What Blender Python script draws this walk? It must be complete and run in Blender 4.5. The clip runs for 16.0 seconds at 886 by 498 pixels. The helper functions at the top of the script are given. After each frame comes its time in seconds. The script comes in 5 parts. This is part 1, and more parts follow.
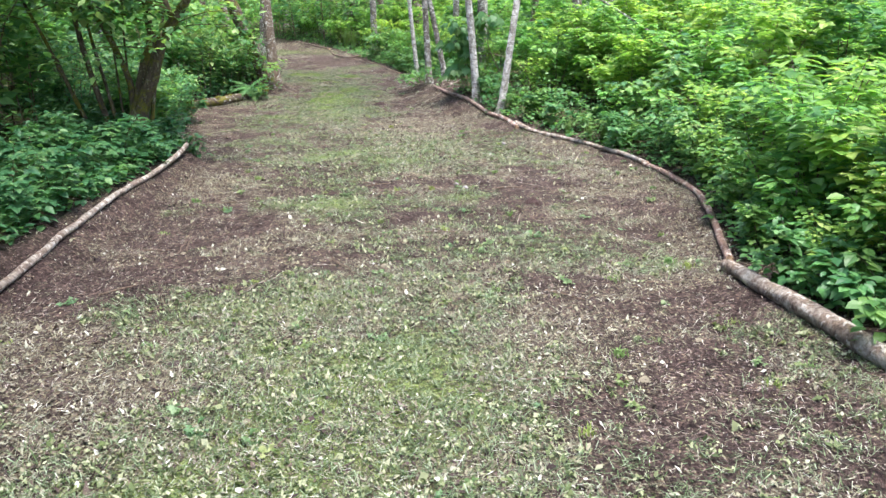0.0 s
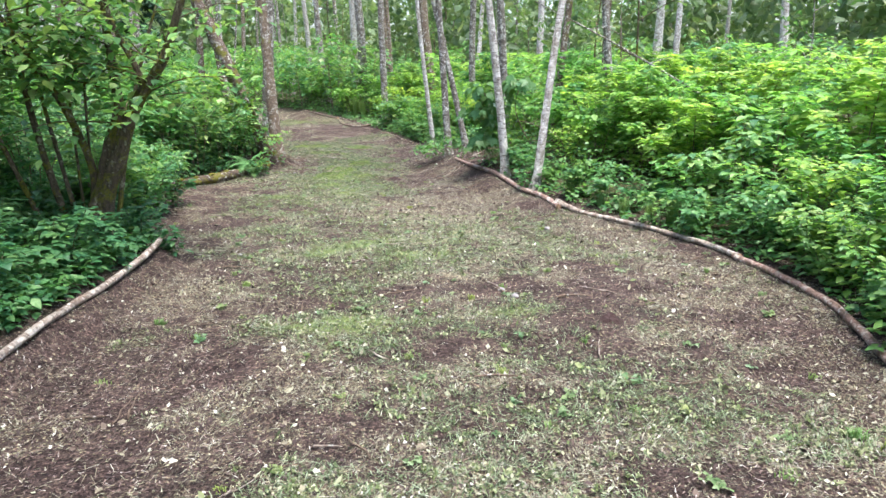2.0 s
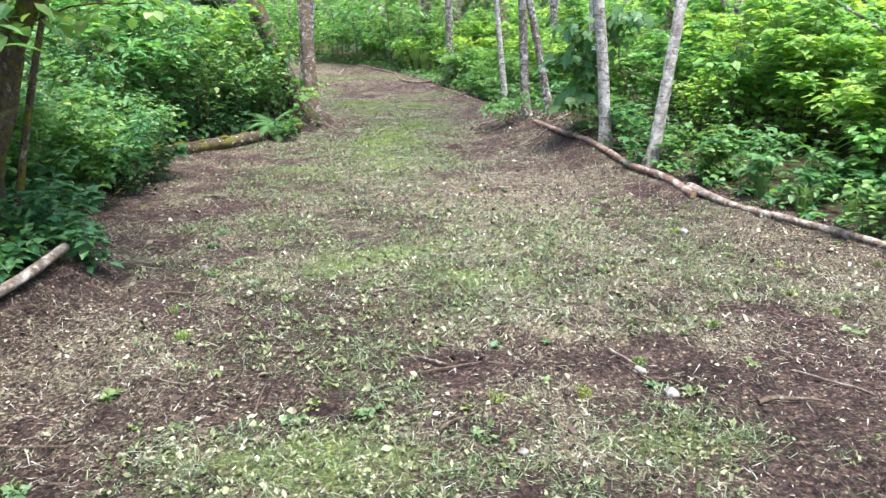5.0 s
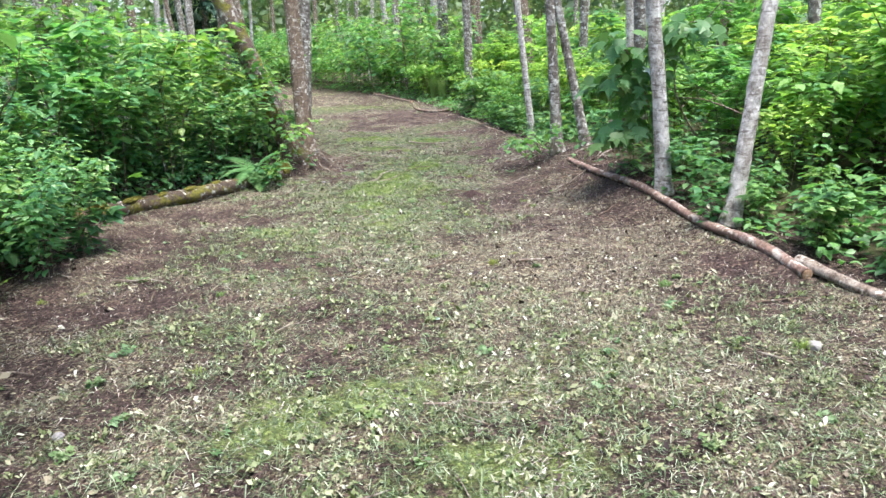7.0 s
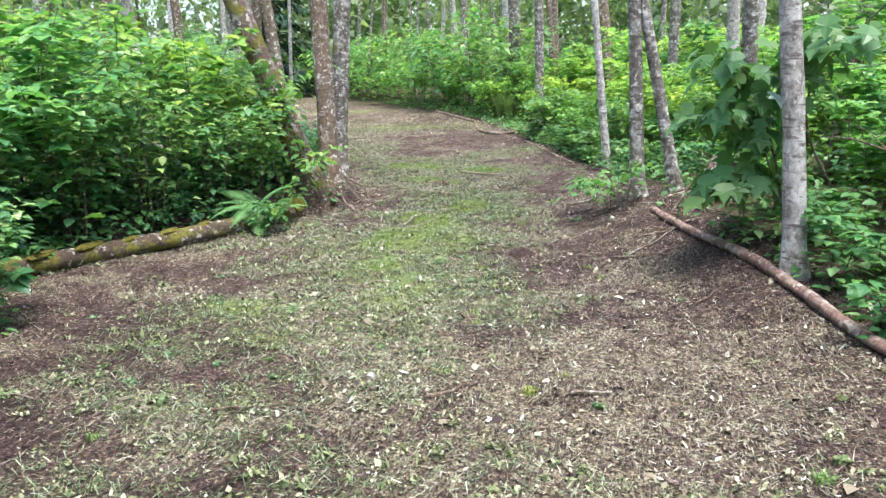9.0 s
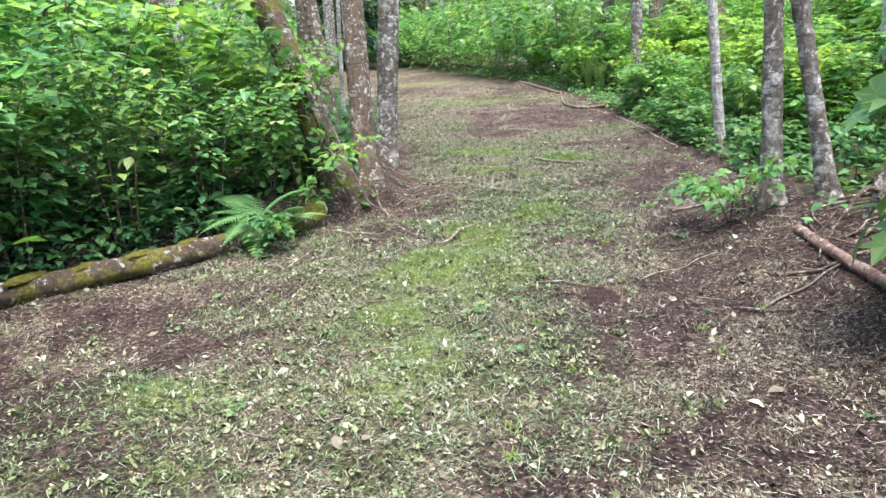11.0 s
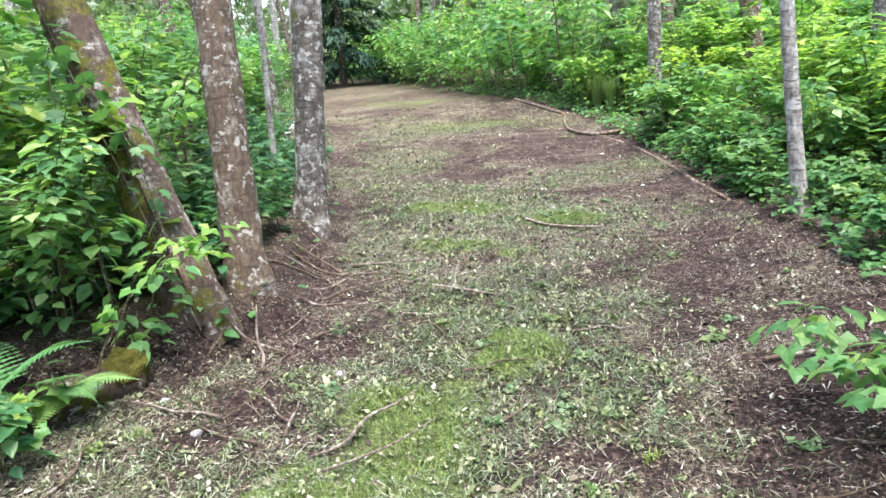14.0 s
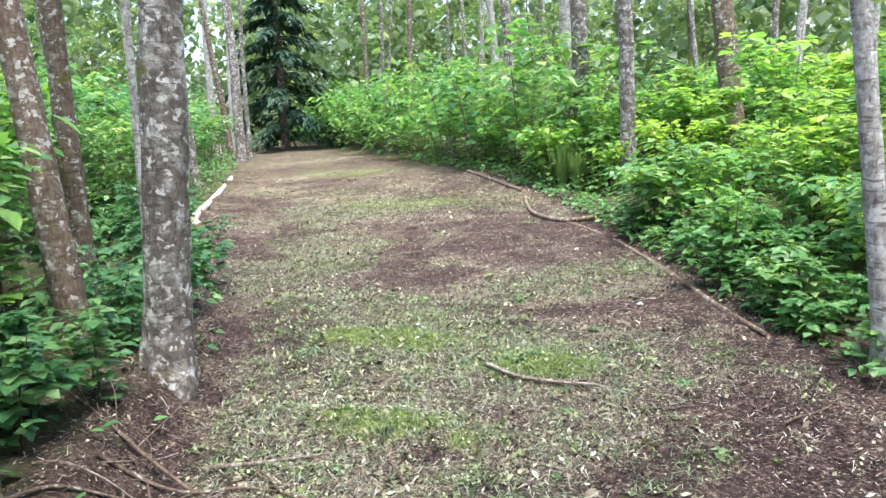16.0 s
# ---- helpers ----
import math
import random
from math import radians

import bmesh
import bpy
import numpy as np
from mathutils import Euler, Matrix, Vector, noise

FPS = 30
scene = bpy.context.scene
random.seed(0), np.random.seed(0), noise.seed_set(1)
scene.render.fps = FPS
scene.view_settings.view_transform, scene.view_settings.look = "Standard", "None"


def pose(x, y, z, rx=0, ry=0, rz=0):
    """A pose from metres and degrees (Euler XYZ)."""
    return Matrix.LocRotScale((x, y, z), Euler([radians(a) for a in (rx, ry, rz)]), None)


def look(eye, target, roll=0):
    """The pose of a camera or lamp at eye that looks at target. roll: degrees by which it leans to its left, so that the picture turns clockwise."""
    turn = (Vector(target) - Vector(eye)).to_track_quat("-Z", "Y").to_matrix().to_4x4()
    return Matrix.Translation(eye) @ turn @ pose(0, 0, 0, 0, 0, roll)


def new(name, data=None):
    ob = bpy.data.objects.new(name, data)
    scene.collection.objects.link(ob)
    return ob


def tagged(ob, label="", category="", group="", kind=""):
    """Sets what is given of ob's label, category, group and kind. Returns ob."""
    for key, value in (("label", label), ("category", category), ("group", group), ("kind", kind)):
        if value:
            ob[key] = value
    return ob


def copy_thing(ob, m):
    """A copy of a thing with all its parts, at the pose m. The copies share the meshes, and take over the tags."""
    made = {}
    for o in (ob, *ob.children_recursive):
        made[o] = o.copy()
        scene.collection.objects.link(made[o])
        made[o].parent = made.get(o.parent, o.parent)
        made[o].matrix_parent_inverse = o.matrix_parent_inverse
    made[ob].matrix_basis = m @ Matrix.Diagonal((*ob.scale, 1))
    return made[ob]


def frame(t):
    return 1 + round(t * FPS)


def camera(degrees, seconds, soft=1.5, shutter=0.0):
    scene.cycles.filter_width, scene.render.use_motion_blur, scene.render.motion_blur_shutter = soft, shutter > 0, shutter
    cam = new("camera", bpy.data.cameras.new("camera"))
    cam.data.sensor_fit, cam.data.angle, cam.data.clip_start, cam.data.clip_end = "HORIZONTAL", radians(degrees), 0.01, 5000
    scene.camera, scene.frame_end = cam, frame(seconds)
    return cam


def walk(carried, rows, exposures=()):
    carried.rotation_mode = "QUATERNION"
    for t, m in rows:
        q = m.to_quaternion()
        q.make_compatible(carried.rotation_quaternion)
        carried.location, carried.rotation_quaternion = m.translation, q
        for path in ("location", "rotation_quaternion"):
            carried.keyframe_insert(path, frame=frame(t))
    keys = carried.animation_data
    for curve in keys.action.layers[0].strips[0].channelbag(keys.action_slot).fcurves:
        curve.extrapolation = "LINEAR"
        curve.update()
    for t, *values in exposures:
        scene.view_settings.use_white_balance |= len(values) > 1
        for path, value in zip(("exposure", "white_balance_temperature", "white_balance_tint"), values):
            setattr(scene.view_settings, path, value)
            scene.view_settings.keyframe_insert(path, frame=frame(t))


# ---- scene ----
cam = camera(64.1, 16.0)
METRES, EYE, TILT, LEAN, TURN = 15.8, 1.5, 0.0, 0.0, 0.0
ROWS = [
    (0.0, 0.0, 0.0, 0.0, 0.07, -19.11, -0.21),
    (0.5, -0.002, 0.0317, -0.0005, 0.57, -17.9, 0.58),
    (1.0, -0.007, 0.0635, -0.0022, 1.01, -15.78, 0.89),
    (1.5, -0.0111, 0.0941, -0.0036, 1.98, -15.27, -0.01),
    (2.0, -0.0193, 0.1228, -0.005, 0.47, -14.01, 0.62),
    (2.5, -0.0231, 0.1521, -0.0084, 2.93, -12.16, 1.3),
    (3.0, -0.0277, 0.1838, -0.0135, 2.71, -13.22, 1.72),
    (5.5, -0.0289, 0.3424, -0.0295, 6.65, -17.04, 0.8),
    (6.0, -0.0306, 0.3741, -0.0302, 6.67, -16.78, 1.51),
    (6.5, -0.0303, 0.4056, -0.0286, 7.9, -15.26, 0.53),
    (7.0, -0.0326, 0.4368, -0.0294, 7.8, -14.98, 2.0),
    (7.5, -0.0318, 0.4686, -0.0305, 8.47, -14.72, 1.58),
    (8.0, -0.0295, 0.4992, -0.0299, 9.8, -14.37, 0.72),
    (8.5, -0.0303, 0.5309, -0.0282, 10.96, -13.7, 0.91),
    (9.0, -0.0314, 0.5639, -0.0289, 14.07, -13.68, 1.16),
    (9.5, -0.0369, 0.5943, -0.0291, 16.04, -14.09, 2.0),
    (12.0, -0.0479, 0.7422, -0.0306, 24.12, -16.26, 3.48),
    (12.5, -0.0574, 0.7706, -0.0302, 24.91, -15.64, 4.25),
    (13.0, -0.0648, 0.8007, -0.0296, 25.83, -15.45, 4.15),
    (13.5, -0.074, 0.8302, -0.0291, 23.19, -15.81, 5.27),
    (14.0, -0.0777, 0.8616, -0.029, 21.74, -14.96, 3.92),
    (14.5, -0.0826, 0.8931, -0.029, 20.1, -14.51, 2.09),
    (15.0, -0.0919, 0.9245, -0.0281, 17.93, -14.69, 2.02),
    (15.5, -0.1016, 0.9553, -0.0255, 18.61, -13.49, 1.54),
    (16.0, -0.1145, 0.9837, -0.0236, 18.02, -10.35, 2.79),
]
walk(cam, [(t, pose(0, 0, EYE, TILT, LEAN, TURN) @ pose(METRES * x, METRES * y, METRES * z, 90 + pitch, roll, yaw)) for t, x, y, z, yaw, pitch, roll in ROWS],
     [(0.0, 1.6, 6200, 15), (3.0, 1.72, 6200, 15), (6.0, 1.73, 6200, 15), (9.0, 1.71, 6200, 15), (12.5, 1.8, 6200, 17), (16.0, 1.86, 6200, 15)])


# ---- light ----
world = bpy.data.worlds.new("overcast_sky")
scene.world = world
world.use_nodes = True
wn = world.node_tree
sky = wn.nodes.new("ShaderNodeTexSky")
sky.sky_type = "NISHITA"
sky.sun_disc = False
sky.sun_elevation = radians(77)
sky.sun_rotation = radians(130)
sky.air_density, sky.dust_density, sky.ozone_density = 1.0, 3.5, 1.0
wn.links.new(sky.outputs[0], wn.nodes["Background"].inputs[0])
wn.nodes["Background"].inputs[1].default_value = 0.15
sun = new("sun", bpy.data.lights.new("sun", "SUN"))
sun.data.energy, sun.data.angle, sun.data.color = 3.0, radians(30), (1.0, 0.97, 0.9)
sun.matrix_world = look((0.172 * 40, -0.145 * 40, 39.0), (0, 0, 0))

# ---- materials ----


def socket(nt, val):
    if isinstance(val, (tuple, list)):
        n = nt.nodes.new("ShaderNodeRGB")
        n.outputs[0].default_value = (*val, 1)
        return n.outputs[0]
    return val


def mixed(nt, fac, a, b, blend="MIX"):
    n = nt.nodes.new("ShaderNodeMix")
    n.data_type, n.blend_type = "RGBA", blend
    if isinstance(fac, float):
        n.inputs[0].default_value = fac
    else:
        nt.links.new(fac, n.inputs[0])
    nt.links.new(socket(nt, a), n.inputs[6])
    nt.links.new(socket(nt, b), n.inputs[7])
    return n.outputs[2]


def noised(nt, scale, detail=4.0, rough=0.6, vector=None, dist=0.0):
    n = nt.nodes.new("ShaderNodeTexNoise")
    n.inputs["Scale"].default_value, n.inputs["Detail"].default_value = scale, detail
    n.inputs["Roughness"].default_value, n.inputs["Distortion"].default_value = rough, dist
    if vector is None:
        vector = nt.nodes.new("ShaderNodeTexCoord").outputs["Object"]
    nt.links.new(vector, n.inputs["Vector"])
    return n.outputs[0]


def ramp(nt, fac, stops):
    n = nt.nodes.new("ShaderNodeValToRGB")
    els = n.color_ramp.elements
    while len(els) < len(stops):
        els.new(0.5)
    for e, (p, c) in zip(els, stops):
        e.position, e.color = p, (*((c, c, c) if isinstance(c, float) else c), 1)
    nt.links.new(fac, n.inputs[0])
    return n.outputs[0]


def stretched(nt, s, source="Object"):
    m = nt.nodes.new("ShaderNodeMapping")
    m.inputs["Scale"].default_value = s
    nt.links.new(nt.nodes.new("ShaderNodeTexCoord").outputs[source], m.inputs[0])
    return m.outputs[0]


def fresh(name, rough=0.8, spec=0.3):
    mat = bpy.data.materials.new(name)
    mat.use_nodes = True
    nt = mat.node_tree
    b = nt.nodes["Principled BSDF"]
    b.inputs["Roughness"].default_value = rough
    b.inputs["Specular IOR Level"].default_value = spec
    return mat, nt, b


def bumped(nt, b, height, strength, dist):
    n = nt.nodes.new("ShaderNodeBump")
    n.inputs["Strength"].default_value, n.inputs["Distance"].default_value = strength, dist
    nt.links.new(height, n.inputs["Height"])
    nt.links.new(n.outputs[0], b.inputs["Normal"])


def leaf_material(name, stops, thin=0.45, rough=0.42, spec=0.4):
    """Leaf blades: a colour for each leaf, gloss on top, daylight through the blade."""
    mat, nt, b = fresh(name, rough, spec)
    geo = nt.nodes.new("ShaderNodeNewGeometry")
    info = nt.nodes.new("ShaderNodeObjectInfo")
    col = ramp(nt, geo.outputs["Random Per Island"], stops)
    tint = ramp(nt, info.outputs["Random"], [(0.0, (0.68, 0.88, 0.95)), (0.35, (0.88, 0.96, 1.0)), (0.65, (1.0, 1.0, 1.0)), (1.0, (1.25, 1.08, 0.85))])
    col = mixed(nt, 1.0, col, tint, "MULTIPLY")
    vein = noised(nt, 60.0, 2.0)
    col = mixed(nt, 0.35, col, ramp(nt, vein, [(0.3, 0.55), (0.7, 1.0)]), "MULTIPLY")
    nt.links.new(col, b.inputs["Base Color"])
    tr = nt.nodes.new("ShaderNodeBsdfTranslucent")
    nt.links.new(mixed(nt, 1.0, col, (1.1, 1.1, 0.62), "MULTIPLY"), tr.inputs[0])
    mx = nt.nodes.new("ShaderNodeMixShader")
    mx.inputs[0].default_value = thin
    nt.links.new(b.outputs[0], mx.inputs[1])
    nt.links.new(tr.outputs[0], mx.inputs[2])
    nt.links.new(mx.outputs[0], nt.nodes["Material Output"].inputs[0])
    return mat


LEAF = leaf_material("leaf_bright", [(0.0, (0.08, 0.22, 0.075)), (0.4, (0.15, 0.34, 0.09)), (0.75, (0.26, 0.45, 0.095)), (1.0, (0.41, 0.56, 0.22))], 0.52)
# brighter, yellower leaf copy: sunlight on the right-hand shrubs put into colour
LEAF_SUN = leaf_material("leaf_sunlit", [(0.0, (0.11, 0.28, 0.08)), (0.35, (0.21, 0.42, 0.095)), (0.75, (0.34, 0.55, 0.12)), (1.0, (0.46, 0.64, 0.28))], 0.58)
LEAF_MID = leaf_material("leaf_mid", [(0.0, (0.07, 0.2, 0.085)), (0.5, (0.145, 0.33, 0.115)), (0.85, (0.25, 0.43, 0.14)), (1.0, (0.4, 0.54, 0.3))], 0.48)
# distant foliage, paled and greyed: haze put into the leaf colour
HAZED_LEAF = leaf_material("leaf_far_hazed", [(0.0, (0.13, 0.22, 0.1)), (0.6, (0.22, 0.32, 0.16)), (1.0, (0.36, 0.43, 0.26))], 0.55)
# deep green of maple and ivy; on low left plants, shade put into colour
LEAF_DEEP_SHADE = leaf_material("leaf_deep_shade", [(0.0, (0.04, 0.14, 0.055)), (0.5, (0.075, 0.2, 0.07)), (0.9, (0.125, 0.26, 0.085)), (1.0, (0.2, 0.32, 0.15))], 0.42)
LEAF_LOW = leaf_material("leaf_low", [(0.0, (0.06, 0.17, 0.055)), (0.5, (0.11, 0.26, 0.075)), (0.85, (0.18, 0.35, 0.1)), (1.0, (0.3, 0.45, 0.2))], 0.45)
LEAF_CROWN = leaf_material("leaf_crown", [(0.0, (0.08, 0.17, 0.06)), (0.6, (0.14, 0.25, 0.09)), (1.0, (0.24, 0.34, 0.15))], 0.5)
NEEDLES = leaf_material("conifer_needles", [(0.0, (0.025, 0.06, 0.035)), (1.0, (0.05, 0.1, 0.055))], 0.15, 0.6, 0.2)
FERN = leaf_material("fern_green", [(0.0, (0.12, 0.27, 0.085)), (1.0, (0.21, 0.38, 0.14))], 0.4, 0.5)
GRASS = leaf_material("grass_green", [(0.0, (0.085, 0.145, 0.035)), (0.5, (0.19, 0.285, 0.08)), (0.85, (0.31, 0.405, 0.14)), (1.0, (0.43, 0.46, 0.26))], 0.3, 0.6, 0.2)
HERB = leaf_material("herb_green", [(0.0, (0.035, 0.05, 0.02)), (0.4, (0.115, 0.155, 0.055)), (0.7, (0.23, 0.26, 0.125)), (1.0, (0.43, 0.44, 0.29))], 0.25, 0.5, 0.3)
WHITE_LEAF = leaf_material("leaf_pale_underside", [(0.0, (0.6, 0.64, 0.58)), (1.0, (0.7, 0.72, 0.68))], 0.3, 0.6)


def make_litter(name, stops):
    mat, nt, b = fresh(name, 0.75, 0.2)
    geo = nt.nodes.new("ShaderNodeNewGeometry")
    col = ramp(nt, geo.outputs["Random Per Island"], stops)
    col = mixed(nt, 0.4, col, ramp(nt, noised(nt, 90.0, 3.0), [(0.3, 0.5), (0.7, 1.0)]), "MULTIPLY")
    nt.links.new(col, b.inputs["Base Color"])
    return mat


def make_bark(name, base, dark, pale, pale_amount, moss_amount, ring=True):
    """Bark with pale lichen blotches, dark cross marks and moss."""
    mat, nt, b = fresh(name, 0.85, 0.2)
    fine = noised(nt, 45.0, 6.0, 0.7, stretched(nt, (1, 1, 0.35)))
    col = mixed(nt, ramp(nt, fine, [(0.35, 0.0), (0.65, 1.0)]), dark, base)
    spots = noised(nt, 9.0, 7.0, 0.74)
    col = mixed(nt, ramp(nt, spots, [(0.56 - pale_amount, 0.0), (0.74 - pale_amount, 1.0)]), col, pale)
    tract = noised(nt, 3.0, 5.0, 0.65, stretched(nt, (1, 1, 0.55)))
    col = mixed(nt, ramp(nt, tract, [(0.46, 0.0), (0.6, 0.55)]), col, mixed(nt, ramp(nt, fine, [(0.3, 0.0), (0.7, 1.0)]), dark, tuple(c * k for c, k in zip(base, (0.95, 0.88, 0.78)))))
    dots = noised(nt, 17.0, 5.0, 0.62, None, 0.3)
    col = mixed(nt, ramp(nt, dots, [(0.57, 0.0), (0.61, 0.95)]), col, pale)
    crust = noised(nt, 26.0, 8.0, 0.8, stretched(nt, (1, 1, 0.4)))
    col = mixed(nt, 0.7, col, ramp(nt, crust, [(0.32, 0.35), (0.5, 0.95), (0.68, 1.35)]), "MULTIPLY")
    if ring:
        bands = noised(nt, 9.0, 3.0, 0.5, stretched(nt, (1, 1, 5.0)))
        col = mixed(nt, ramp(nt, bands, [(0.57, 0.0), (0.66, 0.85)]), col, dark)
    moss = noised(nt, 5.0, 5.0, 0.7)
    mcol = ramp(nt, noised(nt, 40.0, 3.0), [(0.3, (0.06, 0.07, 0.012)), (0.7, (0.19, 0.17, 0.03))])
    col = mixed(nt, ramp(nt, moss, [(0.72 - moss_amount, 0.0), (0.8 - moss_amount, 1.0)]), col, mcol)
    nt.links.new(col, b.inputs["Base Color"])
    bumped(nt, b, noised(nt, 30.0, 8.0, 0.75, stretched(nt, (1, 1, 0.5))), 1.0, 0.035)
    return mat


BARK_ALDER = make_bark("bark_alder", (0.22, 0.195, 0.165), (0.085, 0.07, 0.06), (0.64, 0.63, 0.58), 0.08, 0.12)
BARK_PALE = make_bark("bark_pale", (0.46, 0.43, 0.385), (0.14, 0.115, 0.1), (0.68, 0.66, 0.62), 0.14, 0.0)
BARK_BIRCH = make_bark("bark_birch", (0.5, 0.47, 0.43), (0.15, 0.12, 0.1), (0.72, 0.7, 0.66), 0.12, -0.1)
BARK_BROWN = make_bark("bark_brown", (0.235, 0.18, 0.125), (0.09, 0.064, 0.05), (0.57, 0.55, 0.49), 0.03, 0.13)
BARK_DARK = make_bark("bark_dark", (0.16, 0.115, 0.09), (0.065, 0.048, 0.04), (0.42, 0.41, 0.37), 0.04, 0.2)
BARK_HAZEL = make_bark("bark_hazel", (0.15, 0.115, 0.075), (0.055, 0.042, 0.03), (0.24, 0.23, 0.15), -0.02, 0.23, False)
BARK_LOG = make_bark("bark_log", (0.3, 0.235, 0.185), (0.1, 0.07, 0.055), (0.55, 0.51, 0.44), 0.11, 0.05, False)
BARK_RED = make_bark("bark_log_red", (0.34, 0.225, 0.18), (0.15, 0.095, 0.075), (0.52, 0.46, 0.4), 0.06, 0.0, False)
BARK_MOSS = make_bark("bark_mossy", (0.11, 0.08, 0.055), (0.06, 0.045, 0.035), (0.45, 0.45, 0.4), 0.0, 0.23, False)
TWIG = make_bark("twig_bark", (0.24, 0.18, 0.13), (0.1, 0.07, 0.05), (0.45, 0.42, 0.36), 0.0, 0.0, False)
STEM = make_bark("green_stem", (0.11, 0.12, 0.05), (0.05, 0.05, 0.025), (0.3, 0.28, 0.2), 0.0, 0.0, False)
CUT = make_bark("cut_wood", (0.55, 0.38, 0.24), (0.35, 0.22, 0.13), (0.62, 0.5, 0.36), 0.0, 0.0, False)
LITTER = make_litter("leaf_litter", [
    (0.0, (0.025, 0.017, 0.016)), (0.3, (0.065, 0.045, 0.04)), (0.48, (0.11, 0.082, 0.065)), (0.62, (0.2, 0.178, 0.122)),
    (0.78, (0.265, 0.262, 0.172)), (0.92, (0.37, 0.375, 0.275)), (1.0, (0.56, 0.55, 0.48))])
CHIPS = make_litter("bark_chips", [(0.0, (0.04, 0.025, 0.025)), (0.35, (0.12, 0.08, 0.07)), (0.65, (0.25, 0.19, 0.165)), (0.88, (0.38, 0.33, 0.29)), (1.0, (0.56, 0.52, 0.46))])


def make_stone():
    mat, nt, b = fresh("stone", 0.8, 0.3)
    nt.links.new(ramp(nt, noised(nt, 25.0, 6.0), [(0.3, (0.14, 0.13, 0.125)), (0.7, (0.26, 0.25, 0.24))]), b.inputs["Base Color"])
    return mat


def make_moss():
    mat, nt, b = fresh("moss", 0.95, 0.05)
    nt.links.new(ramp(nt, noised(nt, 55.0, 5.0, 0.7), [(0.25, (0.05, 0.05, 0.012)), (0.6, (0.14, 0.13, 0.03)), (0.85, (0.24, 0.21, 0.05))]), b.inputs["Base Color"])
    bumped(nt, b, noised(nt, 120.0, 4.0), 1.0, 0.02)
    return mat


STONE, MOSS = make_stone(), make_moss()


def make_ground():
    """Bare purplish-brown soil, shredded litter and moss; 'moss' and 'litter' say where each grows or lies."""
    mat, nt, b = fresh("forest_floor", 0.92, 0.15)
    pos = nt.nodes.new("ShaderNodeTexCoord").outputs["Object"]
    am = nt.nodes.new("ShaderNodeAttribute")
    am.attribute_name = "moss"
    al = nt.nodes.new("ShaderNodeAttribute")
    al.attribute_name = "litter"
    soil = ramp(nt, noised(nt, 38.0, 8.0, 0.75, pos), [(0.3, (0.026, 0.018, 0.018)), (0.55, (0.078, 0.053, 0.051)), (0.75, (0.18, 0.132, 0.124))])
    vor = nt.nodes.new("ShaderNodeTexVoronoi")
    vor.inputs["Scale"].default_value = 95.0
    vor.inputs["Randomness"].default_value = 1.0
    warp = nt.nodes.new("ShaderNodeMix")
    warp.data_type, warp.blend_type = "RGBA", "ADD"
    warp.inputs[0].default_value = 0.03
    nt.links.new(pos, warp.inputs[6])
    wnse = nt.nodes.new("ShaderNodeTexNoise")
    wnse.inputs["Scale"].default_value = 14.0
    nt.links.new(pos, wnse.inputs["Vector"])
    nt.links.new(wnse.outputs[1], warp.inputs[7])
    nt.links.new(warp.outputs[2], vor.inputs["Vector"])
    flakes = nt.nodes.new("ShaderNodeSeparateColor")
    nt.links.new(vor.outputs["Color"], flakes.inputs[0])
    chip = ramp(nt, flakes.outputs[1], [(0.0, (0.075, 0.05, 0.043)), (0.45, (0.155, 0.122, 0.092)), (0.8, (0.21, 0.205, 0.135)), (1.0, (0.34, 0.33, 0.26))])
    m = nt.nodes.new("ShaderNodeMath")
    m.operation = "LESS_THAN"
    nt.links.new(flakes.outputs[0], m.inputs[0])
    nt.links.new(al.outputs["Fac"], m.inputs[1])
    col = mixed(nt, m.outputs[0], soil, chip)
    mottle = ramp(nt, noised(nt, 9.0, 6.0, 0.75, pos), [(0.33, (0.5, 0.47, 0.47)), (0.5, (0.95, 0.93, 0.9)), (0.68, (1.5, 1.5, 1.42))])
    col = mixed(nt, 0.85, col, mottle, "MULTIPLY")
    blotch = ramp(nt, noised(nt, 3.2, 9.0, 0.72, pos, 0.5), [(0.36, (0.5, 0.45, 0.44)), (0.5, (0.92, 0.9, 0.87)), (0.63, (1.35, 1.36, 1.28))])
    col = mixed(nt, 0.9, col, blotch, "MULTIPLY")
    flecks = ramp(nt, noised(nt, 40.0, 4.0, 0.7, pos, 0.8), [(0.37, (0.2, 0.19, 0.19)), (0.47, (0.6, 0.59, 0.58)), (0.55, (1.15, 1.16, 1.1)), (0.65, (2.4, 2.45, 2.2))])
    col = mixed(nt, 0.95, col, flecks, "MULTIPLY")
    for turn, stretch in ((0.5, (150, 17, 1)), (1.7, (130, 14, 1)), (2.7, (170, 20, 1))):
        mp = nt.nodes.new("ShaderNodeMapping")
        mp.inputs["Rotation"].default_value, mp.inputs["Scale"].default_value = (0, 0, turn), stretch
        nt.links.new(pos, mp.inputs[0])
        fibre = ramp(nt, noised(nt, 1.0, 2.0, 0.5, mp.outputs[0], 0.4), [(0.61, 0.0), (0.66, 0.9)])
        lit = nt.nodes.new("ShaderNodeMath")
        lit.operation = "MULTIPLY"
        nt.links.new(fibre, lit.inputs[0])
        nt.links.new(al.outputs["Fac"], lit.inputs[1])
        col = mixed(nt, lit.outputs[0], col, ramp(nt, noised(nt, 50.0, 2.0, 0.5, pos), [(0.35, (0.15, 0.11, 0.085)), (0.5, (0.26, 0.25, 0.165)), (0.65, (0.42, 0.42, 0.32))]))
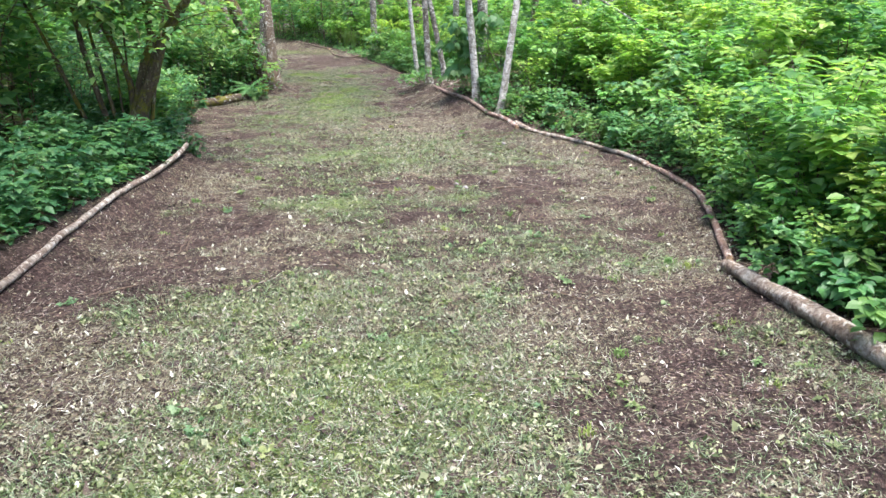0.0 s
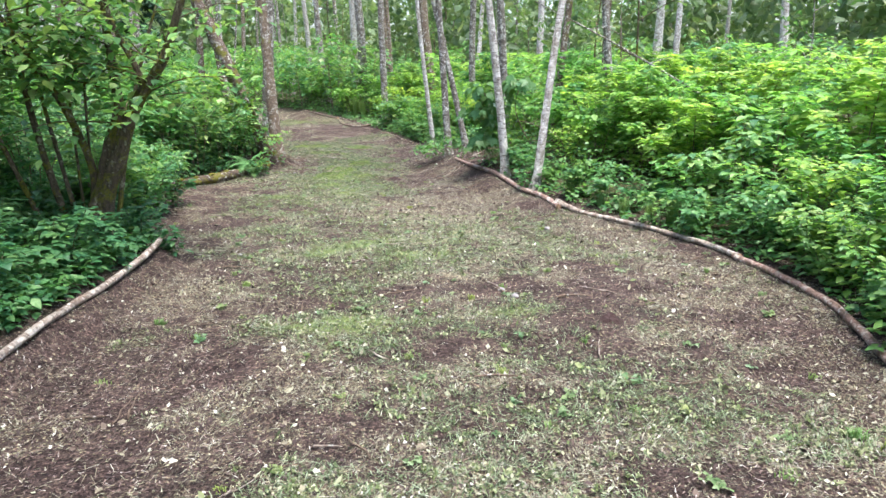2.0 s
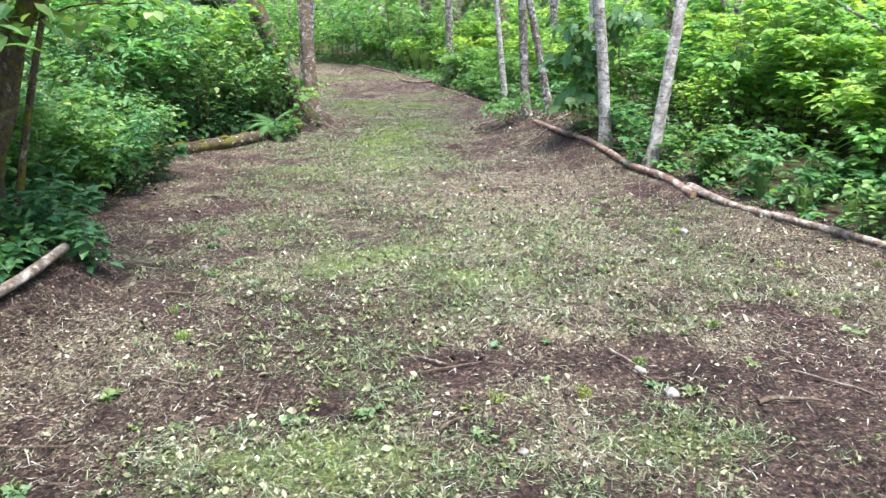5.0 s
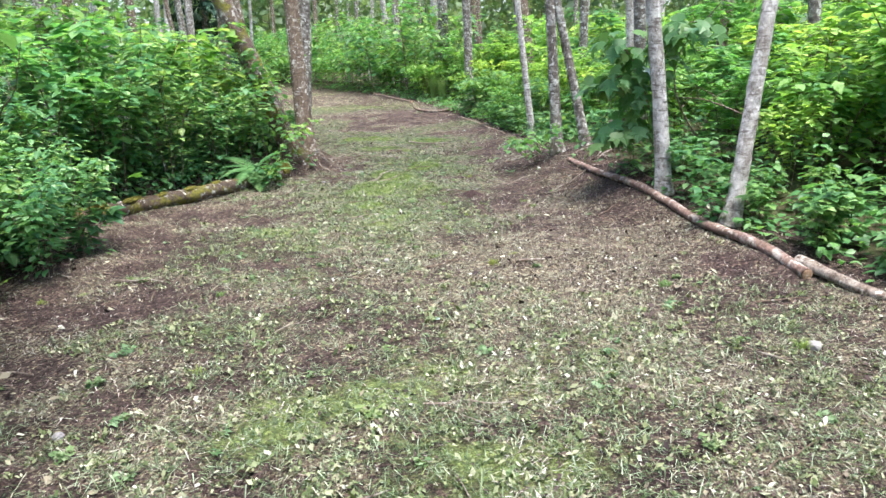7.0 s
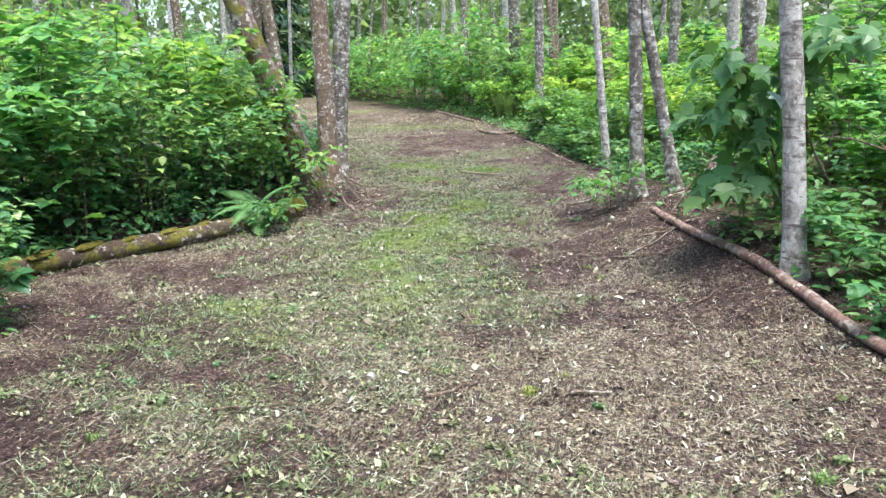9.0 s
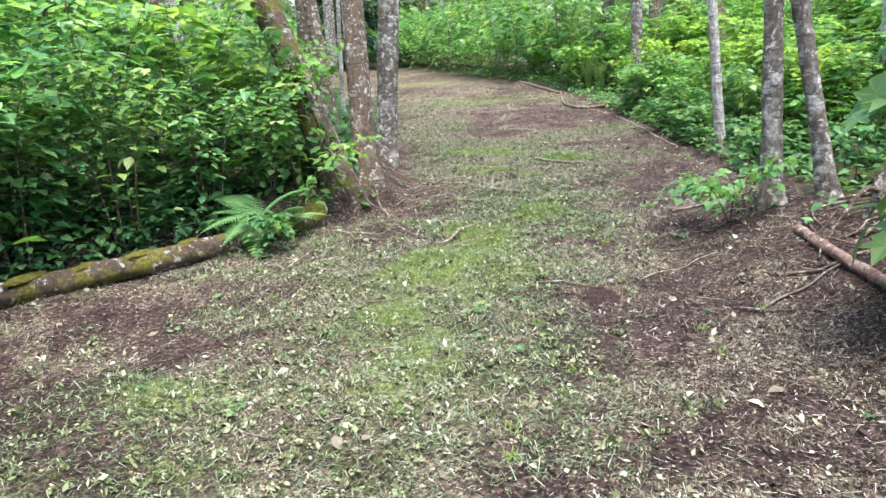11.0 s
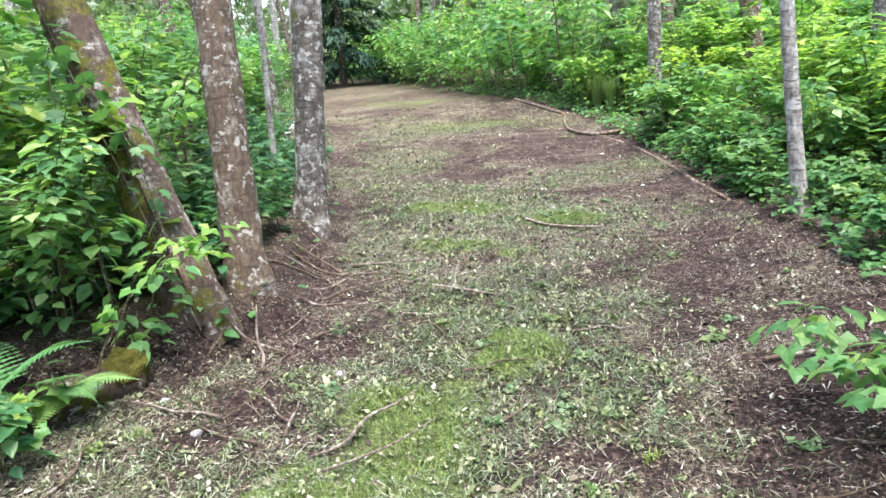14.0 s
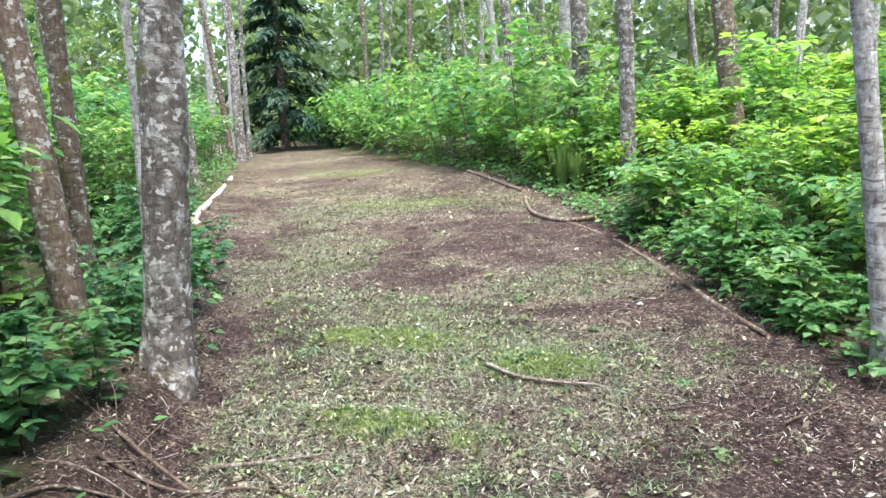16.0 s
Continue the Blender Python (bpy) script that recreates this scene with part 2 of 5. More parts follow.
    green = ramp(nt, noised(nt, 70.0, 6.0, 0.75, pos), [(0.25, (0.05, 0.06, 0.025)), (0.5, (0.13, 0.165, 0.055)), (0.75, (0.27, 0.31, 0.13))])
    g = nt.nodes.new("ShaderNodeMath")
    g.operation = "MULTIPLY_ADD"
    nt.links.new(noised(nt, 13.0, 8.0, 0.8, pos), g.inputs[0])
    g.inputs[1].default_value = 2.6
    nt.links.new(am.outputs["Fac"], g.inputs[2])
    cut = nt.nodes.new("ShaderNodeMapRange")
    cut.inputs[1].default_value, cut.inputs[2].default_value = 1.82, 2.08
    nt.links.new(g.outputs[0], cut.inputs[0])
    part_green = nt.nodes.new("ShaderNodeMath")
    part_green.operation = "MULTIPLY"
    part_green.inputs[1].default_value = 0.55
    nt.links.new(cut.outputs[0], part_green.inputs[0])
    green = mixed(nt, 0.9, green, flecks, "MULTIPLY")
    col = mixed(nt, part_green.outputs[0], col, green)
    tuft = nt.nodes.new("ShaderNodeMath")
    tuft.operation = "MULTIPLY_ADD"
    nt.links.new(noised(nt, 12.0, 8.0, 0.8, pos), tuft.inputs[0])
    tuft.inputs[1].default_value = 1.2
    nt.links.new(am.outputs["Fac"], tuft.inputs[2])
    cushion = nt.nodes.new("ShaderNodeMapRange")
    cushion.inputs[1].default_value, cushion.inputs[2].default_value = 1.28, 1.48
    nt.links.new(tuft.outputs[0], cushion.inputs[0])
    vivid = ramp(nt, noised(nt, 110.0, 4.0, 0.7, pos), [(0.3, (0.05, 0.07, 0.022)), (0.5, (0.15, 0.195, 0.06)), (0.7, (0.28, 0.34, 0.13))])
    vivid = mixed(nt, 0.6, vivid, flecks, "MULTIPLY")
    col = mixed(nt, cushion.outputs[0], col, vivid)
    aw = nt.nodes.new("ShaderNodeAttribute")
    aw.attribute_name = "wild"
    mould = ramp(nt, noised(nt, 6.0, 9.0, 0.75, pos), [(0.3, (0.03, 0.024, 0.018)), (0.5, (0.075, 0.07, 0.035)), (0.65, (0.09, 0.13, 0.045)), (0.8, (0.16, 0.2, 0.08))])
    col = mixed(nt, aw.outputs["Fac"], col, mould)
    nt.links.new(col, b.inputs["Base Color"])
    bumped(nt, b, noised(nt, 60.0, 8.0, 0.8, pos), 1.0, 0.03)
    return mat


GROUND = make_ground()

# ---- the lie of the land ----
EDGE_Y = (-30, 0, 3.4, 5, 6.3, 7.8, 9, 10.5, 12, 14, 15.5, 17, 19, 20.5, 22.5, 24, 26.3, 29, 31, 34, 38, 46, 70)
EDGE_R = (3.0, 2.6, 2.4, 2.2, 2.5, 2.75, 2.5, 1.95, 1.12, 0.45, -0.15, -0.5, -0.75, -1.3, -2.1, -2.75, -3.7, -5.2, -6.7, -9.4, -13.0, -19.5, -46.0)
LEFT_Y = (-30, 0, 5.6, 8.9, 10.5, 12.5, 14.3, 15.6, 16.3, 17, 18.6, 20, 22, 24.5, 26.3, 28.2, 31.6, 35.3, 44, 70)
LEFT_X = (-3.4, -3.0, -2.85, -2.9, -4.2, -5.45, -4.8, -4.2, -3.75, -3.45, -4.25, -4.9, -6.7, -8.7, -9.7, -10.7, -12.8, -14.7, -20.5, -50.0)
GY = (-60, -10, 0, 3, 5.3, 13, 16, 19.5, 22, 26, 30, 35, 45, 60, 400)
GZ = (0.3, 0.0, -0.15, -0.36, -0.47, -0.5, -0.46, -0.42, -0.34, -0.2, -0.05, 0.1, 0.3, 0.5, 0.8)

BANK_Y, BANK_Z = (10, 11.5, 13, 15, 16.5, 18, 20), (0.08, 0.1, 0.17, 0.3, 0.3, 0.18, 0.08)


def smooth(v):
    v = np.clip(v, 0, 1)
    return v * v * (3 - 2 * v)


TABLES = {}


def speckle(x, y, size, seed):
    """Smooth noise from 0 to 1 over the plan."""
    if seed not in TABLES:
        TABLES[seed] = np.random.RandomState(seed).rand(256, 256)
    table = TABLES[seed]
    u, v = np.asarray(x, float) / size + 1000.3, np.asarray(y, float) / size + 1000.7
    iu, iv = np.floor(u).astype(int), np.floor(v).astype(int)
    fu, fv = smooth(u - iu), smooth(v - iv)
    a, b = table[iu % 256, iv % 256], table[(iu + 1) % 256, iv % 256]
    c, d = table[iu % 256, (iv + 1) % 256], table[(iu + 1) % 256, (iv + 1) % 256]
    return (a * (1 - fu) + b * fu) * (1 - fv) + (c * (1 - fu) + d * fu) * fv


def right_edge(y):
    return np.interp(y, EDGE_Y, EDGE_R)


def left_edge(y):
    return np.interp(y, LEFT_Y, LEFT_X)


def land(x, y):
    x, y = np.asarray(x, float), np.asarray(y, float)
    z = np.interp(y - 0.6, GY, GZ) * 0.25 + np.interp(y, GY, GZ) * 0.5 + np.interp(y + 0.6, GY, GZ) * 0.25
    z = z + 0.25 * smooth((left_edge(y) - x) / 0.5) + np.interp(y, BANK_Y, BANK_Z) * smooth((x - right_edge(y) + 0.75) / 1.15)
    z = z + (speckle(x, y, 0.9, 3) - 0.5) * 0.04 + (speckle(x, y, 0.3, 4) - 0.5) * 0.03 + (speckle(x, y, 0.12, 5) - 0.5) * 0.022
    for px, py, a, b in PATCHES[:7]:
        z = z + 0.042 * np.exp(-(((x - px) / a) ** 2 + ((y - py) / b) ** 2) ** 2) * (0.4 + 1.2 * speckle(x, y, 0.2, 6))
    return z


def ground_at(x, y):
    return float(land(x, y))


def on_path(x, y):
    return smooth((x - left_edge(y)) / 0.35 + 0.5) * smooth((right_edge(y) - x) / 0.25 + 0.5)


# moss and turf patches: x, y, half-widths
PATCHES = ((-2.05, 15.35, 0.4, 0.28), (-2.55, 15.25, 0.26, 0.35), (-2.55, 16.1, 0.32, 0.22), (-2.24, 16.9, 0.2, 0.22), (-3.75, 20.0, 0.6, 0.18),
           (-3.3, 18.7, 0.6, 0.2), (-2.6, 19.7, 0.4, 0.22), (-1.3, 9.85, 0.25, 0.2), (-1.75, 9.6, 0.25, 0.4), (-0.6, 9.3, 0.28, 0.2), (-0.4, 3.3, 0.9, 0.6),
           (-1.1, 4.4, 0.5, 0.4), (-1.1, 2.3, 0.7, 0.5), (1.8, 5.3, 0.25, 0.2), (-2.35, 15.4, 0.3, 0.9), (-2.1, 13.8, 0.22, 0.5), (-3.1, 13.1, 0.3, 0.2),
           (-2.4, 22.0, 1.0, 0.8), (-7.5, 31.5, 3.0, 1.4), (-9.5, 30.5, 3.0, 1.2), (-5.0, 26.0, 1.5, 0.8), (-2.45, 14.6, 0.2, 0.4), (-1.2, 7.2, 0.6, 0.25), (0.1, 7.4, 0.4, 0.2))


def mat_at(x, y):
    """Thick ragged mats of moss and turf."""
    v = 0.0
    for px, py, a, b in PATCHES[:7] + PATCHES[14:15]:
        v = np.maximum(v, np.exp(-(((x - px) / (a * 1.0)) ** 2 + ((y - py) / (b * 1.1)) ** 2)))
    ragged = (speckle(x, y, 0.33, 51) - 0.5) * 1.0 + (speckle(x, y, 0.12, 52) - 0.5) * 0.6 + (speckle(x, y, 0.045, 53) - 0.5) * 0.3
    return smooth((v + ragged - 0.5) / 0.35) * (v > 0.12)


def moss_at(x, y):
    v = (speckle(x, y, 1.3, 11) * 0.45 + speckle(x, y, 0.5, 12) * 0.3 + speckle(x, y, 0.17, 13) * 0.25)
    mid = 0.5 * (left_edge(y) + right_edge(y)) - 0.3
    v = v - 0.22 + 0.2 * np.exp(-((np.asarray(x) - mid) / 1.0) ** 2)
    for px, py, a, b in PATCHES:
        v = v + (0.42 if py < 25 else 0.2) * np.exp(-(((x - px) / a) ** 2 + ((y - py) / b) ** 2) ** 1.5)
    return np.clip(v + 0.4 * mat_at(x, y) - 0.12 * bare_at(x, y) - 0.4 * bare_shade_at(x, y), 0, 1) * on_path(x, y)


# scraped bare spots; by log and overhang, shade painted as soil: x, y, radius
BARE_SHADE_SPOTS = ((-1.33, 14.93, 0.2), (-0.55, 8.05, 0.3), (1.6, 4.4, 0.8), (0.9, 4.9, 0.4), (-2.9, 12.0, 0.35), (-0.3, 6.6, 0.3), (-1.6, 7.6, 0.45), (0.9, 12.0, 0.3), (-2.2, 20.9, 0.35), (-4.2, 23.0, 0.6), (1.3, 8.0, 0.2),
         (-3.15, 15.9, 0.5), (-3.3, 16.7, 0.55), (-3.75, 17.6, 0.5), (-0.9, 16.6, 0.3), (-1.6, 16.0, 0.3), (-1.9, 6.3, 0.8), (-1.1, 5.3, 0.5), (-2.3, 5.0, 0.7), (-1.5, 4.7, 0.5), (-2.4, 7.3, 0.5), (-2.9, 11.2, 0.5), (-4.1, 14.0, 0.5), (-3.6, 14.5, 0.4), (-3.5, 13.6, 0.4), (-3.8, 10.8, 0.6), (-3.3, 10.0, 0.5), (-4.4, 11.8, 0.5), (0.2, 13.6, 0.5), (-4.3, 21.6, 0.7), (-5.2, 24.2, 0.9), (-3.3, 22.6, 0.6), (2.0, 6.2, 0.4), (-2.5, 6.0, 0.5))


def bare_shade_at(x, y):
    v = 0.0
    for px, py, r in BARE_SHADE_SPOTS:
        v = v + np.exp(-(((x - px) / r) ** 2 + ((y - py) / (r * 0.6)) ** 2) ** 1.5) * (0.4 + 1.2 * speckle(x, y, 0.15, 33))
    return np.clip(v, 0, 1)


def bare_at(x, y):
    """Trodden or shaded bare soil, mostly toward the sides of the path."""
    lo, hi = left_edge(y), right_edge(y)
    side = np.abs(x - 0.5 * (lo + hi) + 0.25) / (0.5 * (hi - lo))
    return smooth((side - 0.35) / 0.5 + (speckle(x, y, 1.0, 31) * 0.6 + speckle(x, y, 0.35, 32) * 0.4 - 0.5) * 1.6)


def litter_at(x, y):
    lump = 0.35 + 1.3 * speckle(x, y, 0.065, 24) ** 1.5
    v = 0.08 + 0.92 * lump * smooth((speckle(x, y, 1.1, 21) * 0.4 + speckle(x, y, 0.4, 22) * 0.35 + speckle(x, y, 0.15, 23) * 0.25 - 0.36) / 0.26)
    return np.clip(v, 0, 1) * (0.4 + 0.6 * on_path(x, y)) * (1 - 0.3 * bare_at(x, y)) * (1 - 0.8 * bare_shade_at(x, y))


# ---- mesh helpers ----


def mesh_of(name, verts, faces, material, smoothed=False):
    me = bpy.data.meshes.new(name)
    me.from_pydata([tuple(v) for v in verts], [], faces)
    me.materials.append(material)
    if smoothed:
        me.polygons.foreach_set("use_smooth", [True] * len(me.polygons))
    return me


def thing(name, label, category, group="", at=(0, 0, 0)):
    ob = new(name)
    ob.location = at
    ob.empty_display_size = 0.1
    return tagged(ob, label, category, group)


def part(name, me, parent, label=""):
    ob = new(name, me)
    ob.parent = parent
    if label:
        tagged(ob, label)
    return ob


def spline(points, steps):
    """Points along a smooth line through the given ones."""
    p = [Vector(q) for q in points]
    p = [p[0] * 2 - p[1]] + p + [p[-1] * 2 - p[-2]]
    out = []
    for i in range(1, len(p) - 2):
        for k in range(steps):
            t = k / steps
            out.append(0.5 * (2 * p[i] + (p[i + 1] - p[i - 1]) * t + (2 * p[i - 1] - 5 * p[i] + 4 * p[i + 1] - p[i + 2]) * t * t
                              + (3 * p[i] - p[i - 1] - 3 * p[i + 1] + p[i + 2]) * t ** 3))
    out.append(p[-2])
    return out


def tube(points, radii, sides=8, rough=0.0, seed=0, flare=0.0):
    """Vertices and faces of a round, uneven, closed limb along the points."""
    n = len(points)
    rads = np.interp(np.linspace(0, 1, n), np.linspace(0, 1, len(radii)), radii)
    verts, faces = [], []
    ref = Vector((0.3, 0.2, 1)) if abs((points[-1] - points[0]).normalized().z) < 0.8 else Vector((1, 0.1, 0))
    for i, p in enumerate(points):
        d = (points[min(i + 1, n - 1)] - points[max(i - 1, 0)]).normalized()
        u = d.cross(ref).normalized()
        v = d.cross(u)
        for k in range(sides):
            a = 2 * math.pi * k / sides
            r = rads[i]
            if flare and i < n * 0.2:
                r *= 1 + flare * (1 - i / (n * 0.2)) ** 2 * (0.7 + 0.5 * math.sin(3 * a + seed))
            if rough:
                q = p * 6 + Vector((math.cos(a), math.sin(a), seed * 3.1)) * 1.2
                r *= 1 + rough * noise.noise(q) + rough * 0.5 * noise.noise(q * 3.3)
            verts.append(p + (u * math.cos(a) + v * math.sin(a)) * r)
    for i in range(n - 1):
        for k in range(sides):
            a, b = i * sides + k, i * sides + (k + 1) % sides
            faces.append((a, b, b + sides, a + sides))
    faces.append(tuple(range(sides)))
    faces.append(tuple(reversed(range((n - 1) * sides, n * sides))))
    return verts, faces


# leaf outlines: along y from stalk to tip, a fold along the midrib
OVAL = np.array([(0, 0, 0), (-0.33, 0.34, 0.05), (0.33, 0.34, 0.05), (0, 0.42, 0), (-0.24, 0.68, 0.02), (0.24, 0.68, 0.02), (0, 1.0, -0.12)])
OVAL_F = [(0, 3, 1), (0, 2, 3), (1, 3, 6, 4), (3, 2, 5, 6)]
SLIM = np.array([(0, 0, 0), (-0.26, 0.4, 0.05), (0, 0.45, 0), (0.26, 0.4, 0.05), (0, 1.0, -0.1)])
SLIM_F = [(0, 2, 1), (0, 3, 2), (1, 2, 4), (2, 3, 4)]
LOBED = np.array([(0, 0, 0), (-0.3, 0.1, 0.02), (-0.45, 0.3, 0.03), (-0.32, 0.42, 0.03), (-0.55, 0.68, -0.02), (-0.22, 0.66, 0.03), (0, 1.05, -0.1),
                  (0.22, 0.66, 0.03), (0.55, 0.68, -0.02), (0.32, 0.42, 0.03), (0.45, 0.3, 0.03), (0.3, 0.1, 0.02), (0, 0.5, -0.01)])
LOBED_F = [(12, 0, 11), (12, 11, 10), (12, 10, 9), (12, 9, 8), (12, 8, 7), (12, 7, 6), (12, 6, 5), (12, 5, 4), (12, 4, 3), (12, 3, 2), (12, 2, 1), (12, 1, 0)]
TRIPLE = np.concatenate([SLIM * (1.15, 0.75, 0.8) + (0, 0.3, 0), (SLIM * (1.05, 0.62, 0.8))[:, [1, 0, 2]] * (-1, 1, 1) + (0, 0.28, 0), (SLIM * (1.05, 0.62, 0.8))[:, [1, 0, 2]] + (0, 0.28, 0)])
TRIPLE_F = [tuple(i + k * 5 for i in f) for k in range(3) for f in SLIM_F]


def scatter_leaves(places, shape, faces, rng):
    """One mesh's vertices and faces: a leaf for each (point, heading, dip, lean, size)."""
    p = np.array([q[0] for q in places], float)
    h, dip, lean, s = (np.array([q[i] for q in places], float) for i in (1, 2, 3, 4))
    y = np.stack([np.cos(h) * np.cos(dip), np.sin(h) * np.cos(dip), -np.sin(dip)], 1)
    x0 = np.stack([np.sin(h), -np.cos(h), np.zeros_like(h)], 1)
    z0 = np.cross(x0, y)
    x = x0 * np.cos(lean)[:, None] + z0 * np.sin(lean)[:, None]
    z = np.cross(x, y)
    local = shape[None] * s[:, None, None]
    v = p[:, None] + local[..., :1] * x[:, None] + local[..., 1:2] * y[:, None] + local[..., 2:] * z[:, None]
    m = len(shape)
    return v.reshape(-1, 3), [tuple(i + k * m for i in f) for k in range(len(p)) for f in faces]


# ---- ground ----
def lines(lo, hi, step, far):
    mid = list(np.arange(lo, hi + 1e-6, step))
    out, d, v = [], step, hi
    while v < far:
        d *= 1.3
        v += d
        out.append(v)
    low, d, v = [], step, lo
    while v > -far:
        d *= 1.3
        v -= d
        low.append(v)
    return np.array(low[::-1] + mid + out)


def build_ground():
    xs, ys = lines(-7.0, 4.0, 0.058, 400), lines(1.2, 26.0, 0.058, 400)
    gx, gy = np.meshgrid(xs, ys)
    gx, gy = gx.ravel(), gy.ravel()
    verts = np.stack([gx, gy, land(gx, gy)], 1)
    w, h = len(xs), len(ys)
    idx = np.arange(w * h).reshape(h, w)
    quads = np.stack([idx[:-1, :-1], idx[:-1, 1:], idx[1:, 1:], idx[1:, :-1]], -1).reshape(-1, 4)
    me = mesh_of("ground", verts.tolist(), quads.tolist(), GROUND, True)
    for key, vals in (("moss", moss_at(gx, gy)), ("litter", litter_at(gx, gy)), ("wild", smooth(np.maximum(gx - right_edge(gy), left_edge(gy) - gx) / 0.7 - 0.3))):
        me.attributes.new(key, "FLOAT", "POINT").data.foreach_set("value", vals.astype(np.float32))
    tagged(new("ground", me), "brown woodland soil path with litter and moss patches", "ground", kind="structure")


build_ground()

# ---- trees ----
RNG = random.Random(7)


def leaf_places(rng, centre, spread, count, size):
    out = []
    for _ in range(count):
        q = Vector((rng.gauss(0, 1), rng.gauss(0, 1), rng.gauss(0, 1)))
        out.append(((centre[0] + q.x * spread[0], centre[1] + q.y * spread[1], centre[2] + q.z * spread[2]),
                    rng.uniform(0, 6.28), rng.uniform(-0.2, 0.9), rng.gauss(0, 0.4), size * rng.uniform(0.7, 1.3)))
    return out


def build_tree(name, label, x, y, radius, height, lean=(0, 0), bark=None, bend=0.08, seed=0, limbs=5, crown_from=0.42, group="", leaves=170, sides=14, flare=0.38):
    rng = random.Random(seed * 13 + 5)
    z = ground_at(x, y)
    top = thing(name, label, "tree", group, (x, y, z))
    pts = []
    for h in (-0.25, -0.05, 0.1, 0.25, 0.45, 0.8, 1.4, 2.2, 3.2, height * 0.45, height * 0.62, height * 0.8, height):
        t = h / height
        b = bend * math.sin(6.2 * t + seed)
        ease = t if t < 0.35 else 0.35 + (t - 0.35) * 0.45
        pts.append(Vector((lean[0] * height * ease + b * t, lean[1] * height * ease + bend * math.cos(4.6 * t + seed) * t, h)))
    line = spline(pts, 4)
    tv, tf = tube(line, [radius], sides, 0.1, seed)
    for i, p in enumerate(line):
        h = max(p.z, 0)
        t = h / height
        k = (1 - 0.85 * t ** 1.2) * (1 + flare * math.exp(-h / 0.16))
        for j in range(sides):
            root = 1 + 0.6 * flare * math.exp(-h / 0.14) * math.sin(3 * 6.283 * j / sides + seed)
            tv[i * sides + j] = p + (tv[i * sides + j] - p) * k * root
    part("trunk", mesh_of("trunk", tv, tf, bark or BARK_ALDER, True), top)
    places = []
    for k in range(limbs):
        t = crown_from + (0.97 - crown_from) * (k + 0.5) / limbs
        base = min(line, key=lambda p: abs(p.z - t * height))
        a = k * 2.4 + seed
        reach = height * (0.2 - 0.1 * t) * rng.uniform(0.8, 1.2)
        limb = [base, base + Vector((math.cos(a), math.sin(a), 0.5)) * reach * 0.5, base + Vector((math.cos(a), math.sin(a), 0.45)) * reach]
        r = radius * (1.05 - t) * 0.5 + 0.008
        part("limb", mesh_of("limb", *tube(spline(limb, 3), [r, r * 0.6, r * 0.25], 5, 0.1, seed), bark or BARK_ALDER, True), top)
        places += leaf_places(rng, limb[2], (reach * 0.38, reach * 0.38, reach * 0.25), leaves // limbs, 0.17)
    v, f = scatter_leaves(places, SLIM, SLIM_F, rng)
    part("crown", mesh_of("crown", v.tolist(), f, LEAF_CROWN), top)
    return top


ALDER = "grey mottled alder trunk with pale lichen among shrubs"
build_tree("alder_tree", "slim grey alder, one of a pair by roots", -0.33, 16.5, 0.072, 10.5, (-0.06, 0.02), BARK_ALDER, seed=1, flare=0.45)
build_tree("alder_tree", "slim grey alder leaning against its twin", 0.05, 16.5, 0.062, 10.0, (-0.215, 0.03), BARK_ALDER, 0.05, seed=2, flare=0.45)
build_tree("alder_tree", "pale lichened alder behind the edging log", 0.64, 13.85, 0.072, 10.0, (-0.08, 0.03), BARK_PALE, 0.25, seed=3)
build_tree("alder_tree", "pale grey alder leaning away from the path", 1.03, 12.88, 0.066, 10.0, (0.15, 0.12), BARK_PALE, 0.2, seed=4)
build_tree("birch_tree", "thin whitish trunk with dark cross marks", -0.71, 19.75, 0.06, 9.0, (-0.11, 0.02), BARK_BIRCH, 0.05, seed=5)
build_tree("alder_tree", "brown lichened alder trunk beside the path", -3.97, 17.0, 0.12, 11.0, (-0.07, 0.1), BARK_BROWN, 0.1, seed=6, flare=0.28)
leaner = build_tree("leaning_alder", "split brown alder leaning over shrubs with ivy", -4.05, 16.62, 0.15, 9.0, (-0.42, 0.05), BARK_DARK, 0.16, seed=7, flare=0.25)
build_tree("alder_tree", "grey-white lichened alder at the path edge", -4.64, 18.8, 0.135, 11.0, (0.07, 0.06), BARK_ALDER, 0.12, seed=8, flare=0.42)
build_tree("alder_tree", "brown grey alder trunk set back from path", -5.4, 18.9, 0.1, 10.5, (-0.13, 0.05), BARK_BROWN, 0.05, seed=9)
build_tree("alder_tree", ALDER, -6.5, 20.1, 0.09, 10.5, (0.02, 0.0), BARK_BROWN, 0.06, seed=10)
build_tree("alder_tree", "thin pale young alder stem", -6.1, 20.4, 0.035, 7.0, (0.03, 0.0), BARK_PALE, 0.06, seed=11)



def splinter(parent, low, high, r, seed):
    """A torn sliver of heartwood standing along the split of a trunk."""
    rng = random.Random(seed)
    pts = [Vector(low), Vector(low).lerp(Vector(high), 0.4) + Vector((rng.gauss(0, 0.008), rng.gauss(0, 0.008), 0)), Vector(high)]
    part("splinter", mesh_of("splinter", *tube(spline(pts, 4), [r, r * 0.9, r * 0.15], 6, 0.35, seed), BARK_RED if seed % 2 else BARK_DARK, True), parent, "torn reddish heartwood")


for k in range(9):
    a, b = 0.05 + 0.07 * (k % 4), 0.7 + 0.08 * ((k * 5) % 7)
    splinter(leaner, (-0.42 * a + 0.115 - 0.012 * (k % 3), -0.1 + 0.025 * k, a), (-0.42 * b + 0.13, -0.085 + 0.022 * k, b), 0.02 + 0.006 * (k % 3), 31 + k)

